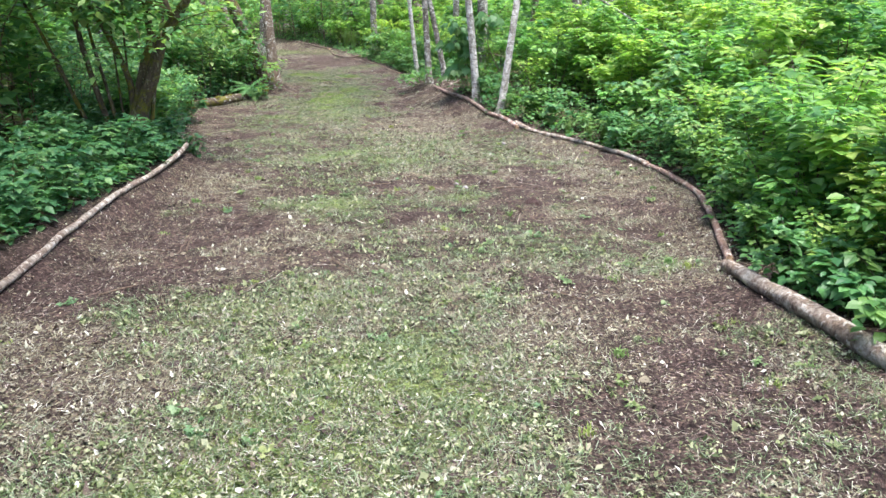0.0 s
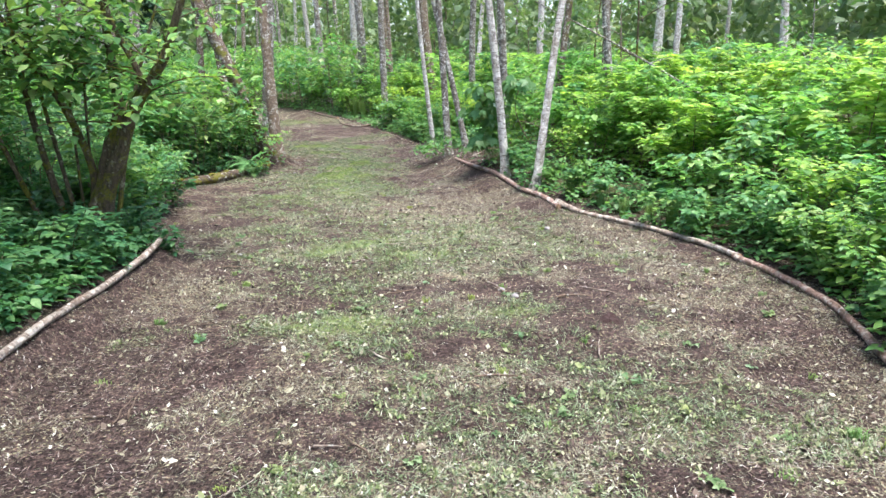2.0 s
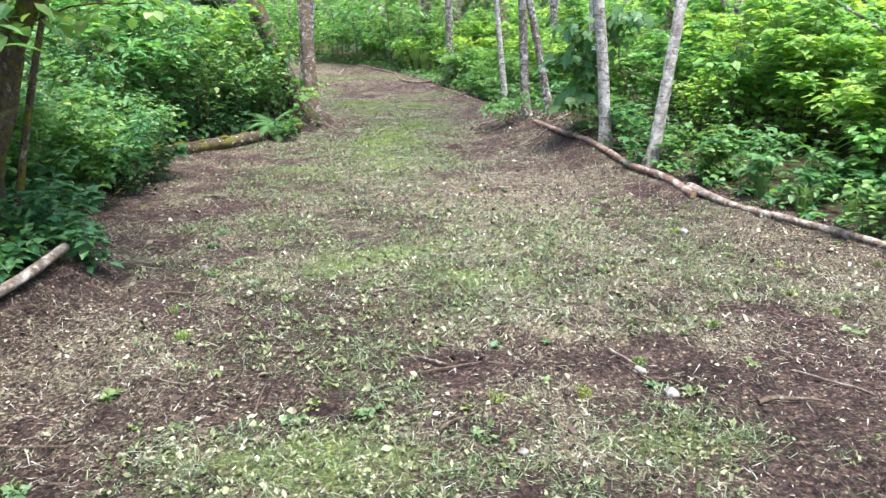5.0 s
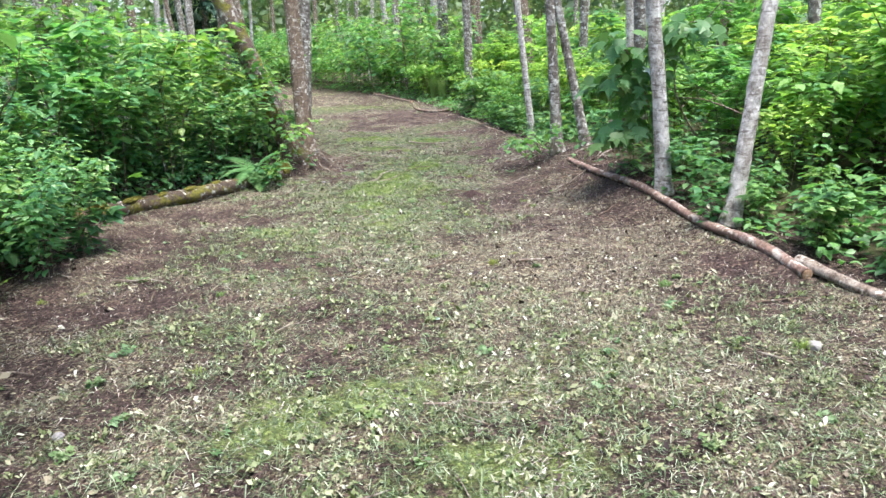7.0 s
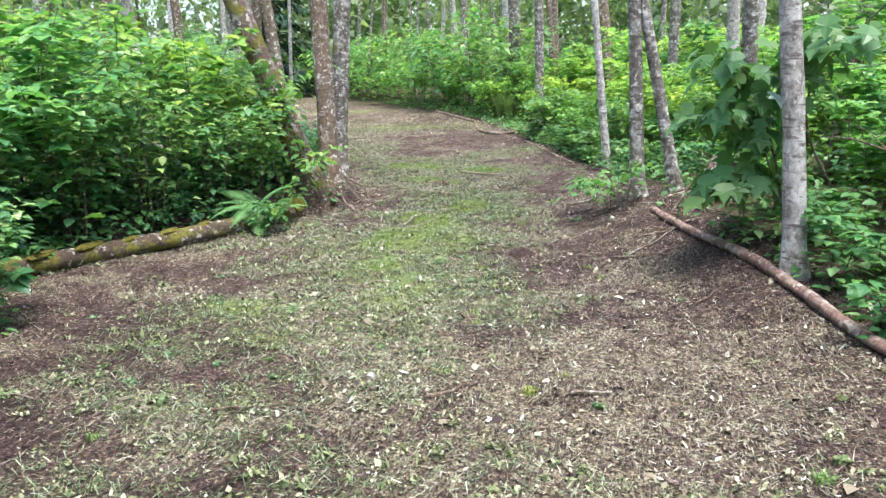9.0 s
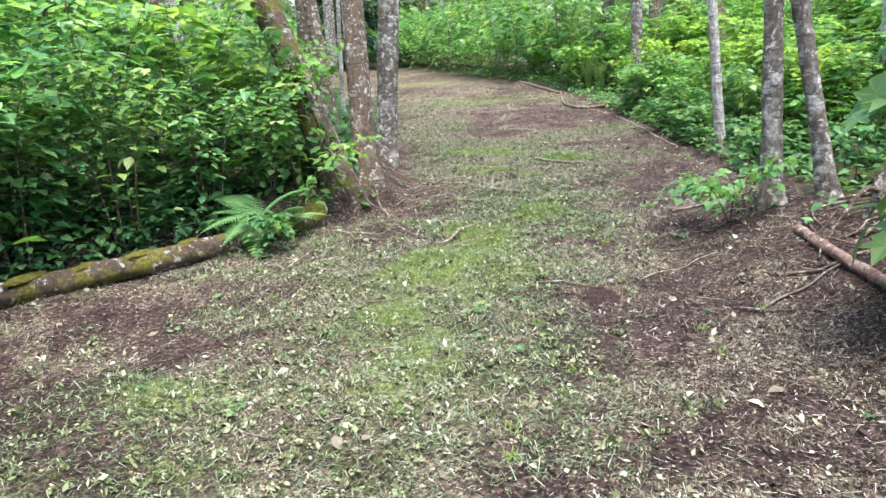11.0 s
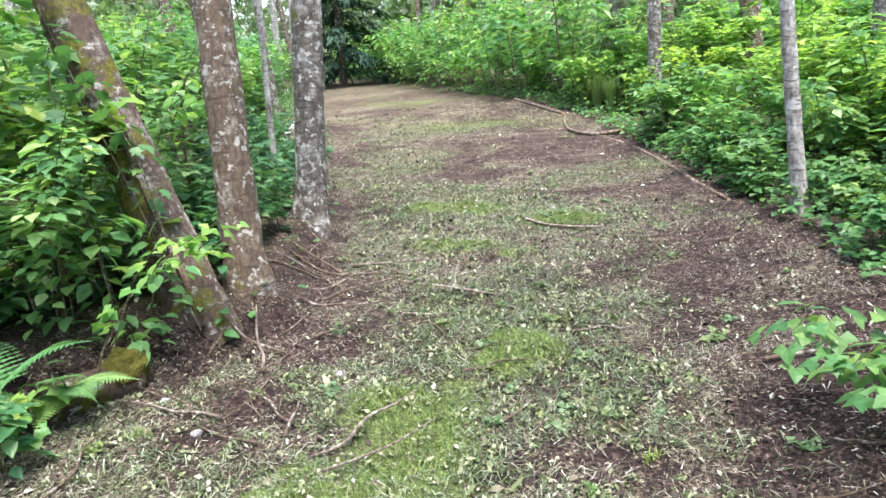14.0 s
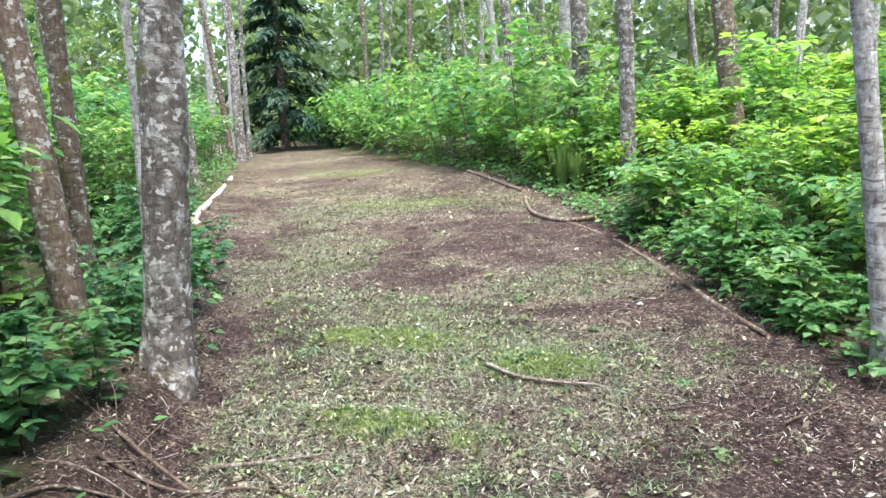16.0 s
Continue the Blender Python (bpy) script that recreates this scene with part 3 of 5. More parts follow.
# alders added out of view, so that their crowns darken the left edge
for x, y, seed in ((-5.7, 4.3, 14), (-7.0, 8.0, 15), (-5.3, 0.6, 16)):
    build_tree("alder_tree", "unseen leafy alder added to shade the path edge", x, y, 0.11, 10.5, (0.33, 0.08), BARK_ALDER, 0.1, seed=seed, limbs=9, crown_from=0.4, leaves=2600, sides=9)

FAR_TREES = ((-3.5, 29.4, 0.17), (-4.1, 31.0, 0.15), (-2.5, 26.5, 0.12), (-0.85, 28.2, 0.19), (-5.6, 33.5, 0.14), (-6.6, 36.0, 0.13), (-13.7, 33.2, 0.15), (-14.7, 34.2, 0.1), (-14.2, 34.4, 0.07), (-16.2, 35.6, 0.12),
             (-10.7, 36.9, 0.05), (2.2, 19.2, 0.09), (1.0, 18.3, 0.1), (1.2, 21.5, 0.11), (3.2, 17.5, 0.09), (3.9, 21.8, 0.1), (0.4, 24.0, 0.11),
             (-9.0, 20.5, 0.12), (-8.0, 17.0, 0.1), (-10.5, 24.0, 0.12), (-11.0, 27.5, 0.11), (-17.5, 38.5, 0.14), (-19.5, 42.0, 0.13), (-11.0, 40.0, 0.12), (-9.0, 38.0, 0.06), (-8.4, 39.5, 0.1), (-6.0, 40.0, 0.12), (-3.0, 36.0, 0.13), (-1.2, 33.0, 0.07), (1.0, 36.0, 0.12), (-13.5, 43.0, 0.1), (-15.0, 45.0, 0.12), (-10.0, 44.0, 0.11))
for i, (x, y, r) in enumerate(FAR_TREES):
    build_tree("alder_tree", ALDER, x, y, r, 9 + 40 * r, (RNG.uniform(-0.1, 0.1), RNG.uniform(-0.05, 0.05)), (BARK_ALDER, BARK_PALE, BARK_ALDER, BARK_BROWN)[i % 4], 0.25, seed=20 + i, limbs=4, group="woodland trees", sides=9)

# plain woodland trees on all sides, copies of three
stock = [build_tree("alder_tree", "grey woodland alder in the undergrowth", -14.0 - 3 * k, 8.0 + 5 * k, 0.12 + 0.02 * k, 11.0, (0.02, 0.01 * k), (BARK_ALDER, BARK_BROWN, BARK_PALE)[k], 0.1, seed=60 + k, group="woodland trees", leaves=200, sides=9) for k in range(3)]
placed = []
tries = 0
while len(placed) < 72 and tries < 5000:
    tries += 1
    x, y = RNG.uniform(-38, 30), RNG.uniform(-16, 62)
    if left_edge(y) - 3.5 < x < right_edge(y) + 6.5 or (-8 < x < 5 and y < 30) or any((x - a) ** 2 + (y - b) ** 2 < 4 for a, b in placed):
        continue
    placed.append((x, y))
    copy_thing(stock[len(placed) % 3], pose(x, y, ground_at(x, y), 0, 0, RNG.uniform(0, 360)))

saplings = [build_tree("sapling", "slender young tree leafy to the ground", -11 - 2 * k, 14 + 3 * k, 0.022 + 0.006 * k, 4.6 + 0.8 * k, (0.04, 0.02 * k), (TWIG, BARK_ALDER, BARK_HAZEL)[k], 0.2, 80 + k, 7, 0.14, "saplings", 300, 6) for k in range(3)]
count = 0
while count < 62:
    x, y = RNG.uniform(-30, 16), RNG.uniform(8, 50)
    if not (1.8 < x - right_edge(y) < 14 or 2.2 < left_edge(y) - x < 14) or (y < 27 and -9 < x < 2.6) or (x > 0 and y < 17 and x < 6):
        continue
    count += 1
    copy_thing(saplings[count % 3], pose(x, y, ground_at(x, y), 0, 0, RNG.uniform(0, 360)))

# ---- shrubs ----


def build_shrub(name, label, category, height, spread, stems, leaves, size, shape, faces, mat, seed, low=0.15, group="", droop=0.14):
    """Stems from one root that arch outward, with leaves along them in loose flat sprays."""
    rng = random.Random(seed)
    top = thing(name, label, category, group)
    places = []
    for k in range(stems):
        a = 2 * math.pi * k / stems + rng.uniform(-0.5, 0.5)
        out = spread * rng.uniform(0.3, 1.0)
        h = height * rng.uniform(0.65, 1.05)
        foot = Vector((math.cos(a), math.sin(a), 0)) * spread * 0.12 + Vector((0, 0, -0.06))
        tip = Vector((math.cos(a) * out, math.sin(a) * out, h))
        mid = foot.lerp(tip, 0.55) + Vector((-math.cos(a), -math.sin(a), 0.5)) * out * 0.22
        line = spline([foot, mid, tip], 4)
        r = 0.004 + height * 0.0035
        part("stem", mesh_of("stem", *tube(line, [r, r * 0.7, r * 0.3], 4), STEM if height < 1.3 else TWIG, True), top)
        for j in range(leaves // stems):
            t = low + (1 - low) * math.sqrt(rng.random())
            base = line[min(int(t * (len(line) - 1)), len(line) - 1)]
            reach = spread * rng.uniform(0.05, 0.42) * (1.15 - 0.6 * t)
            b = rng.uniform(0, 6.28)
            q = base + Vector((math.cos(b) * reach, math.sin(b) * reach, rng.uniform(-0.05, 0.06) * height))
            places.append((q, b + rng.gauss(0, 0.5), rng.gauss(droop, 0.2), rng.gauss(0, 0.17), size * rng.uniform(0.55, 1.25)))
    v, f = scatter_leaves(places, shape, faces, rng)
    v[:, 2] = np.maximum(v[:, 2], 0.01)
    part("foliage", mesh_of("foliage", v.tolist(), f, mat), top)
    return top


def put(stock, points, rng, smin=0.85, smax=1.2, nearer=None):
    """Stands the first plants of a stock, and copies of them, at the points."""
    for i, (x, y) in enumerate(points):
        src = stock[i % len(stock)]
        m = pose(x, y, ground_at(x, y), rng.uniform(-5, 5), rng.uniform(-5, 5), rng.uniform(0, 360))
        s = rng.uniform(smin, smax) * (nearer(x, y) if nearer else 1)
        if i < len(stock):
            ob = src
            ob.matrix_basis = m
        else:
            ob = copy_thing(src, m)
        ob.scale = (s, s, s * rng.uniform(0.9, 1.1))


def sown(rng, count, x0, x1, y0, y1, keep, gap):
    out = []
    for _ in range(count * 30):
        x, y = rng.uniform(x0, x1), rng.uniform(y0, y1)
        if keep(x, y) and all((x - a) ** 2 + (y - b) ** 2 > gap * gap for a, b in out):
            out.append((x, y))
            if len(out) >= count:
                break
    return out


def off_right(x, y):
    return x - float(right_edge(y))


def off_left(x, y):
    return float(left_edge(y)) - x


rs = random.Random(21)
right_shrubs = [build_shrub("broadleaf_shrub", "bright green leafy shrub beside the path", "shrub", (1.1, 0.95, 1.45, 1.25)[k], 0.75, 4, 380, (0.14, 0.12, 0.13, 0.15)[k], OVAL, OVAL_F, (LEAF_SUN, LEAF, LEAF_SUN, LEAF_MID)[k], 100 + k, 0.1, "shrubs along the path") for k in range(4)]
put(right_shrubs, sown(rs, 175, -7, 12, 2.0, 34, lambda x, y: (0.5 if y < 9 else 0.4 if y > 20.6 else 1.0) < off_right(x, y) < 6.5 and not (11.5 < y < 18 and off_right(x, y) < 1.5), 0.55), rs, 0.65, 1.25)

thicket = [build_shrub("thicket_shrub", "tall yellow-green leafy shrub in open light", "shrub", 1.75, 0.85, 4, 520, (0.15, 0.17, 0.14)[k], (OVAL, TRIPLE, LOBED)[k], (OVAL_F, TRIPLE_F, LOBED_F)[k], (LEAF_SUN, LEAF_SUN, LEAF)[k], 110 + k, 0.18, "shrubs along the path", 0.05) for k in range(3)]
put(thicket, sown(rs, 150, -7, 16, 2.5, 30, lambda x, y: (0.7 if y < 10 else 1.5) < off_right(x, y) < 11 and not (12.0 < y < 17.5 and off_right(x, y) < 2.0), 0.75), rs, 0.85, 1.15,
    lambda x, y: 0.5 + 0.62 * min(1, (off_right(x, y) - 0.5) / 3.0))
for i, (x, y, k) in enumerate(((3.05, 5.7, 0.8), (3.4, 5.0, 0.9), (3.0, 4.5, 0.55), (3.5, 6.5, 0.9), (3.1, 3.8, 0.6), (3.3, 7.3, 0.75), (1.75, 13.9, 0.5), (1.5, 15.2, 0.6), (0.9, 16.6, 0.65), (2.3, 14.8, 0.75), (2.7, 13.5, 0.8), (2.0, 16.2, 0.8), (3.1, 15.6, 0.95), (2.6, 17.2, 0.9), (1.4, 17.8, 0.8), (3.4, 14.3, 0.95), (3.6, 12.6, 0.9), (0.7, 19.0, 0.75), (0.2, 20.4, 0.7))):
    copy_thing(thicket[i % 3], pose(x, y, ground_at(x, y), 0, 0, 50 * i)).scale = (k, k, k)

left_shrubs = [build_shrub("broadleaf_shrub", "tall fresh green broadleaf shrub beside the path", "shrub", 1.8 + 0.25 * k, 0.95, 5, (600, 330, 600)[k], (0.15, 0.21, 0.14)[k], (OVAL, TRIPLE, OVAL)[k], (OVAL_F, TRIPLE_F, OVAL_F)[k], (LEAF_MID, LEAF, LEAF_MID)[k], 120 + k, 0.12, "shrubs along the path") for k in range(3)]
put(left_shrubs, sown(rs, 150, -16, -3, -6, 36, lambda x, y: (0.15 if 10.2 < y < 13 else 0.4 if 11 < y < 15.4 else 0.75) < off_left(x, y) < 7 and not (16.5 < y < 23 and off_left(x, y) < 1.9) and (x + 3.9) ** 2 + (y - 9.0) ** 2 > 1.0 and (y > 9.5 or off_left(x, y) > 2.6), 0.7), rs, 0.8, 1.2,
    lambda x, y: 0.55 + 0.45 * min(1, off_left(x, y) / 2.2))

for i, (x, y, k) in enumerate(((2.95, 5.25, 0.7), (3.05, 4.3, 0.75), (2.95, 6.1, 0.75), (3.2, 3.5, 0.7), (3.3, 4.8, 0.9), (2.85, 6.7, 0.6), (3.0, 7.4, 0.65), (2.95, 8.2, 0.6), (2.7, 5.5, 0.5), (2.65, 4.6, 0.5), (2.8, 3.8, 0.5), (2.85, 9.0, 0.55))):
    copy_thing(right_shrubs[i % 4], pose(x, y, ground_at(x, y), 0, 0, 80 * i)).scale = (k, k, k)
for i, (x, y, k) in enumerate(((-5.45, 13.4, 0.72), (-5.2, 14.1, 0.72), (-4.9, 14.8, 0.7), (-4.65, 15.5, 0.64), (-5.7, 14.1, 0.95), (-5.4, 15.1, 0.95), (-4.5, 16.1, 0.64), (-4.75, 16.5, 0.62), (-4.95, 17.2, 0.62), (-5.55, 12.7, 0.75))):
    copy_thing(left_shrubs[i % 3], pose(x, y, ground_at(x, y), 0, 0, 70 * i + 20)).scale = (k, k, k)
for i, (x, y, k) in enumerate(((-4.85, 11.7, 0.6), (-4.65, 11.0, 0.55), (-4.45, 10.3, 0.55), (-5.0, 12.3, 0.6), (-4.3, 9.9, 0.45), (-4.45, 12.35, 0.5), (-4.35, 11.7, 0.5), (-4.35, 11.0, 0.42))):
    copy_thing(left_shrubs[i % 3], pose(x, y, ground_at(x, y), 0, 0, 70 * i)).scale = (k, k, k)

shade_shrubs = [build_shrub("tall_shrub", "tall dark green overhanging shrub in shade", "shrub", 3.0 + 0.3 * k, 1.5, 8, 1100, 0.15, OVAL, OVAL_F, LEAF_MID, 160 + k, 0.35, "tall shrubs") for k in range(2)]
put(shade_shrubs, sown(rs, 9, -9, -4.4, 1.5, 12.0, lambda x, y: 1.7 < off_left(x, y) < 4.5 and (x + 3.95) ** 2 + (y - 9.1) ** 2 > 1.6, 1.3), rs, 0.9, 1.2)

low_plants = [build_shrub("undergrowth_plant", "low green leafy woodland plant beside the edging", "plant", 0.34 + 0.06 * k, 0.3, 2, 96, 0.09, TRIPLE if k % 2 else OVAL, TRIPLE_F if k % 2 else OVAL_F, LEAF_LOW, 140 + k, 0.1, "undergrowth") for k in range(4)]
put(low_plants, sown(rs, 138, -6, 6, 2.0, 24, lambda x, y: 0.12 < off_right(x, y) < 1.1 and not (15 < y < 18 and off_right(x, y) < 0.8), 0.2), rs, 0.7, 1.25)
# dark green plants, darkened further in colour for the shade on the left
low_left = [build_shrub("undergrowth_plant", "low dark green leafy woodland plant, darkened further for shade", "plant", 0.36 + 0.07 * k, 0.32, 2, 96, 0.1, TRIPLE if k % 2 else OVAL, TRIPLE_F if k % 2 else OVAL_F, LEAF_DEEP_SHADE, 150 + k, 0.1, "undergrowth") for k in range(4)]
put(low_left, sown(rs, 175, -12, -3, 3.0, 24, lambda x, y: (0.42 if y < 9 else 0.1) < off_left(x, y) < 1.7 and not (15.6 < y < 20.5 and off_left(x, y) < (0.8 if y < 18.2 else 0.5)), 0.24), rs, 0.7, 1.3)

far_shrubs = [build_shrub("woodland_shrub", "yellow-green woodland shrub under the alders", "shrub", 1.6 + 0.3 * k, 1.3, 3, 250, 0.24, SLIM, SLIM_F, (LEAF, LEAF_MID, LEAF)[k], 170 + k, 0.05, "woodland shrubs") for k in range(3)]
put(far_shrubs, sown(rs, 125, -30, 22, -8, 54, lambda x, y: off_right(x, y) > (4.5 if y < 2 else 5.5) or off_left(x, y) > 6 or (y > 30 and (off_right(x, y) > 0.9 or off_left(x, y) > 0.9)), 1.1)
    + sown(rs, 55, -26, -3, 28, 48, lambda x, y: 0.5 < off_right(x, y) < 3.5, 0.75)
    + sown(rs, 90, 5, 30, 4, 44, lambda x, y: 6 < off_right(x, y) < 26, 1.2), rs, 0.8, 1.35)


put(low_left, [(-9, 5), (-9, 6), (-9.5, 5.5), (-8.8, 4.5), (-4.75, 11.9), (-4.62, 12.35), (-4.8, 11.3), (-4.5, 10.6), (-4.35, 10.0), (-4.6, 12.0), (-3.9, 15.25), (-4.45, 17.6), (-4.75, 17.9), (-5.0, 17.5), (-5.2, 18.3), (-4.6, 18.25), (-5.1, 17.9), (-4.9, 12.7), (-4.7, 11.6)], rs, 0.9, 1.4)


def build_ground_cover():
    """Low leaves under and between the shrubs, past counting."""
    rng = random.Random(31)
    places = []
    while len(places) < 36000:
        near = len(places) < 11000
        y = rng.uniform(3, 17) if near else rng.uniform(1.5, 34)
        if not near and rng.random() < 0.55:
            d = 0.1 + rng.random() ** 1.5 * 4
            x = float(right_edge(y)) + d
            if 15 < y < 17.8 and d < 0.5 and rng.random() < 0.8:
                continue
        else:
            d = (0.4 if y < 9 else 0.15) + rng.random() ** 1.5 * (1.6 if near else 4)
            x = float(left_edge(y)) - d
            if 15.6 < y < 20.5 and d < (0.8 if y < 18.2 else 0.45) and rng.random() < 0.93:
                continue
        tall = min(0.1 + 0.3 * d, 0.5) * (0.4 + 1.0 * float(speckle(x, y, 0.5, 41)))
        places.append(((x, y, 0.02 + rng.random() * tall), rng.uniform(0, 6.28), rng.gauss(0.15, 0.25), rng.gauss(0, 0.22), rng.uniform(0.05, 0.11)))
    at = np.array([q[0] for q in places])
    at[:, 2] += land(at[:, 0], at[:, 1])
    places = [(at[i], *q[1:]) for i, q in enumerate(places)]
    # the near-left cover gets a darker leaf colour in place of shade
    for some, leaf, label in ((places[:11000], LEAF_DEEP_SHADE, "dense low green leaves, coloured darker for shade under the hazel and shrubs"), (places[11000:], LEAF_LOW, "dense low green leaves covering the woodland floor")):
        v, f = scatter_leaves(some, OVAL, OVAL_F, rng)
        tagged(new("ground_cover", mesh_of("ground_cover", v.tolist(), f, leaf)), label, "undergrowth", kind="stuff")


build_ground_cover()


def build_far_woods():
    """The wood beyond, on all sides: hanging foliage too far off to count."""
    rng = random.Random(5)
    places = []
    for k in range(150000):
        a = rng.uniform(0.25, 2.9) if k % 8 else rng.uniform(0, 6.283)
        r = rng.uniform(33, 64)
        x, y = -7 + math.cos(a) * r, 16 + math.sin(a) * r
        if float(left_edge(y)) - 0.8 < x < float(right_edge(y)) + 0.8 or speckle(x, y, 3.0, 51) < 0.4:
            continue
        h = rng.random() ** 1.4 * (11 if k % 4 else 16)
        places.append(((x, y, h + 0.3), rng.uniform(0, 6.28), rng.uniform(-0.1, 1.3), rng.gauss(0, 0.5), rng.uniform(0.35, 0.85)))
    kite = np.array([(0, 0, 0), (-0.4, 0.45, 0.05), (0.4, 0.45, 0.05), (0, 1.0, -0.1)])
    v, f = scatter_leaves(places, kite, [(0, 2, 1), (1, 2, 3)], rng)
    # the far wood wears the leaf colour with haze mixed in
    tagged(new("far_woods", mesh_of("far_woods", v.tolist(), f, HAZED_LEAF)), "dense green woodland in the distance", "woods", kind="stuff")


build_far_woods()
# ---- logs ----


def build_log(name, label, points, radii, bark, seed, lift=0.0, group="", caps=True):
    line = spline([Vector((p[0], p[1], ground_at(p[0], p[1]) + lift if len(p) == 2 else p[2])) for p in points], 7)
    top = thing(name, label, "log", group, line[0])
    local = [p - line[0] for p in line]
    for p in local:
        p.x += 0.012 * noise.noise((p + line[0]) * 3 + Vector((seed, 0, 0)))
        p.z += 0.012 * noise.noise((p + line[0]) * 3 + Vector((0, seed, 5)))
    part("bark", mesh_of("bark", *tube(local, radii, 12, 0.22, seed), bark, True), top)
    if caps:
        for e, inner, r in ((local[0], local[1], radii[0]), (local[-1], local[-2], radii[-1])):
            d = (e - inner).normalized()
            part("cut_end", mesh_of("cut_end", *tube([e - d * 0.01, e + d * 0.008], [r * 0.92, r * 0.86], 12, 0.1, seed), CUT), top, "pale sawn end")
    return top


EDGING = "log edging of the path"
build_log("edging_log", "thick peeling brown log edging the path", [(2.14, 5.02), (2.19, 4.5), (2.27, 4.1), (2.38, 3.35), (2.5, 2.6)], [0.05, 0.062, 0.07], BARK_LOG, 1, 0.05, EDGING)
build_log("edging_log", "thin curved pale branch edging the path", [(2.24, 5.2), (2.33, 5.57), (2.51, 6.3), (2.67, 7.1), (2.71, 7.7), (2.64, 8.3), (2.52, 8.8)], [0.032, 0.032, 0.028], BARK_RED, 2, 0.03, EDGING)
build_log("edging_log", "thin pale branch edging the path", [(2.57, 8.75), (2.38, 9.3), (2.17, 9.95), (1.95, 10.4)], [0.028, 0.032], BARK_LOG, 3, 0.03, EDGING)
build_log("edging_log", "thin pale branch edging the path", [(1.98, 10.35), (1.6, 11.0), (1.38, 11.4), (1.2, 11.8)], [0.032, 0.038], BARK_LOG, 4, 0.03, EDGING)
build_log("edging_log", "reddish barked log edging the path", [(1.2, 11.62), (1.05, 12.2), (0.84, 12.83), (0.6, 13.6), (0.4, 14.25), (0.12, 14.85), (-0.05, 15.3), (-0.2, 15.75)], [0.04, 0.038, 0.03], BARK_RED, 5, 0.028, EDGING)
build_log("edging_log", "long pale log with a sawn end edging the path", [(-3.23, 8.85, -0.19), (-3.2, 8.3, -0.24), (-3.2, 7.5), (-3.18, 6.7), (-3.12, 5.7), (-3.08, 5.0), (-3.02, 4.2)], [0.03, 0.029, 0.03], BARK_LOG, 6, 0.026, EDGING)
build_log("edging_log", "thin half-buried branch edging the path", [(-1.24, 20.3), (-1.58, 21.1), (-1.95, 22.1), (-2.29, 22.95)], [0.018, 0.022], TWIG, 8, 0.006, EDGING)
build_log("edging_log", "thin half-buried branch edging the path", [(-2.29, 22.95), (-2.7, 23.8), (-3.2, 24.5)], [0.02, 0.016], TWIG, 9, 0.004, EDGING)
build_log("edging_log", "crooked pale branch on the path edge", [(-2.75, 24.3), (-3.15, 24.4), (-3.55, 24.8), (-3.9, 25.8), (-4.1, 26.6)], [0.034, 0.03, 0.02], TWIG, 10, 0.03, EDGING)
build_log("edging_log", "thin dark branch edging the far path", [(-4.2, 27.0), (-5.0, 28.4), (-6.0, 30.0)], [0.04, 0.035], TWIG, 11, 0.02, EDGING)
build_log("edging_log", "pale curved log edging the far path", [(-8.3, 24.0), (-8.85, 24.6), (-9.8, 26.3), (-10.8, 28.2), (-12.9, 31.7)], [0.07, 0.06, 0.05], BARK_PALE, 12, 0.05, EDGING)
mossy = build_log("fallen_log", "fallen mossy log with a moss-covered end", [(-5.75, 12.0, -0.37), (-5.3, 13.2, -0.39), (-4.95, 13.9, -0.39), (-4.6, 14.5, -0.385), (-4.25, 15.3, -0.38), (-3.96, 16.05, -0.37)], [0.08, 0.088, 0.095], BARK_MOSS, 7, 0, "", False)


def moss_clump(parent, centre, size, seed):
    """An uneven furry cushion of moss."""
    bm = bmesh.new()
    bmesh.ops.create_icosphere(bm, subdivisions=3, radius=1)
    for v in bm.verts:
        k = 1 + 0.25 * noise.noise(v.co * 2 + Vector((seed, 0, 0))) + 0.12 * noise.noise(v.co * 9)
        v.co = Vector((v.co.x * size[0], v.co.y * size[1], v.co.z * size[2])) * k + Vector(centre)
    me = bpy.data.meshes.new("moss_cushion")
    bm.to_mesh(me)
    bm.free()
    me.materials.append(MOSS)
    part("moss_cushion", me, parent, "yellow-green furry moss cushion")


o = Vector((-5.75, 12.0, -0.37))
for i, (x, y, z, a, b, c) in enumerate(((-3.98, 16.0, -0.3, 0.1, 0.13, 0.11), (-4.93, 13.92, -0.285, 0.06, 0.16, 0.03), (-5.1, 13.58, -0.285, 0.055, 0.14, 0.03), (-4.58, 14.55, -0.28, 0.06, 0.12, 0.025), (-4.42, 14.9, -0.275, 0.05, 0.1, 0.025), (-4.75, 14.25, -0.285, 0.05, 0.09, 0.02))):
    moss_clump(mossy, Vector((x, y, z - 0.03)) - o, (a, b, c), i)

# ---- the many-stemmed hazel ----


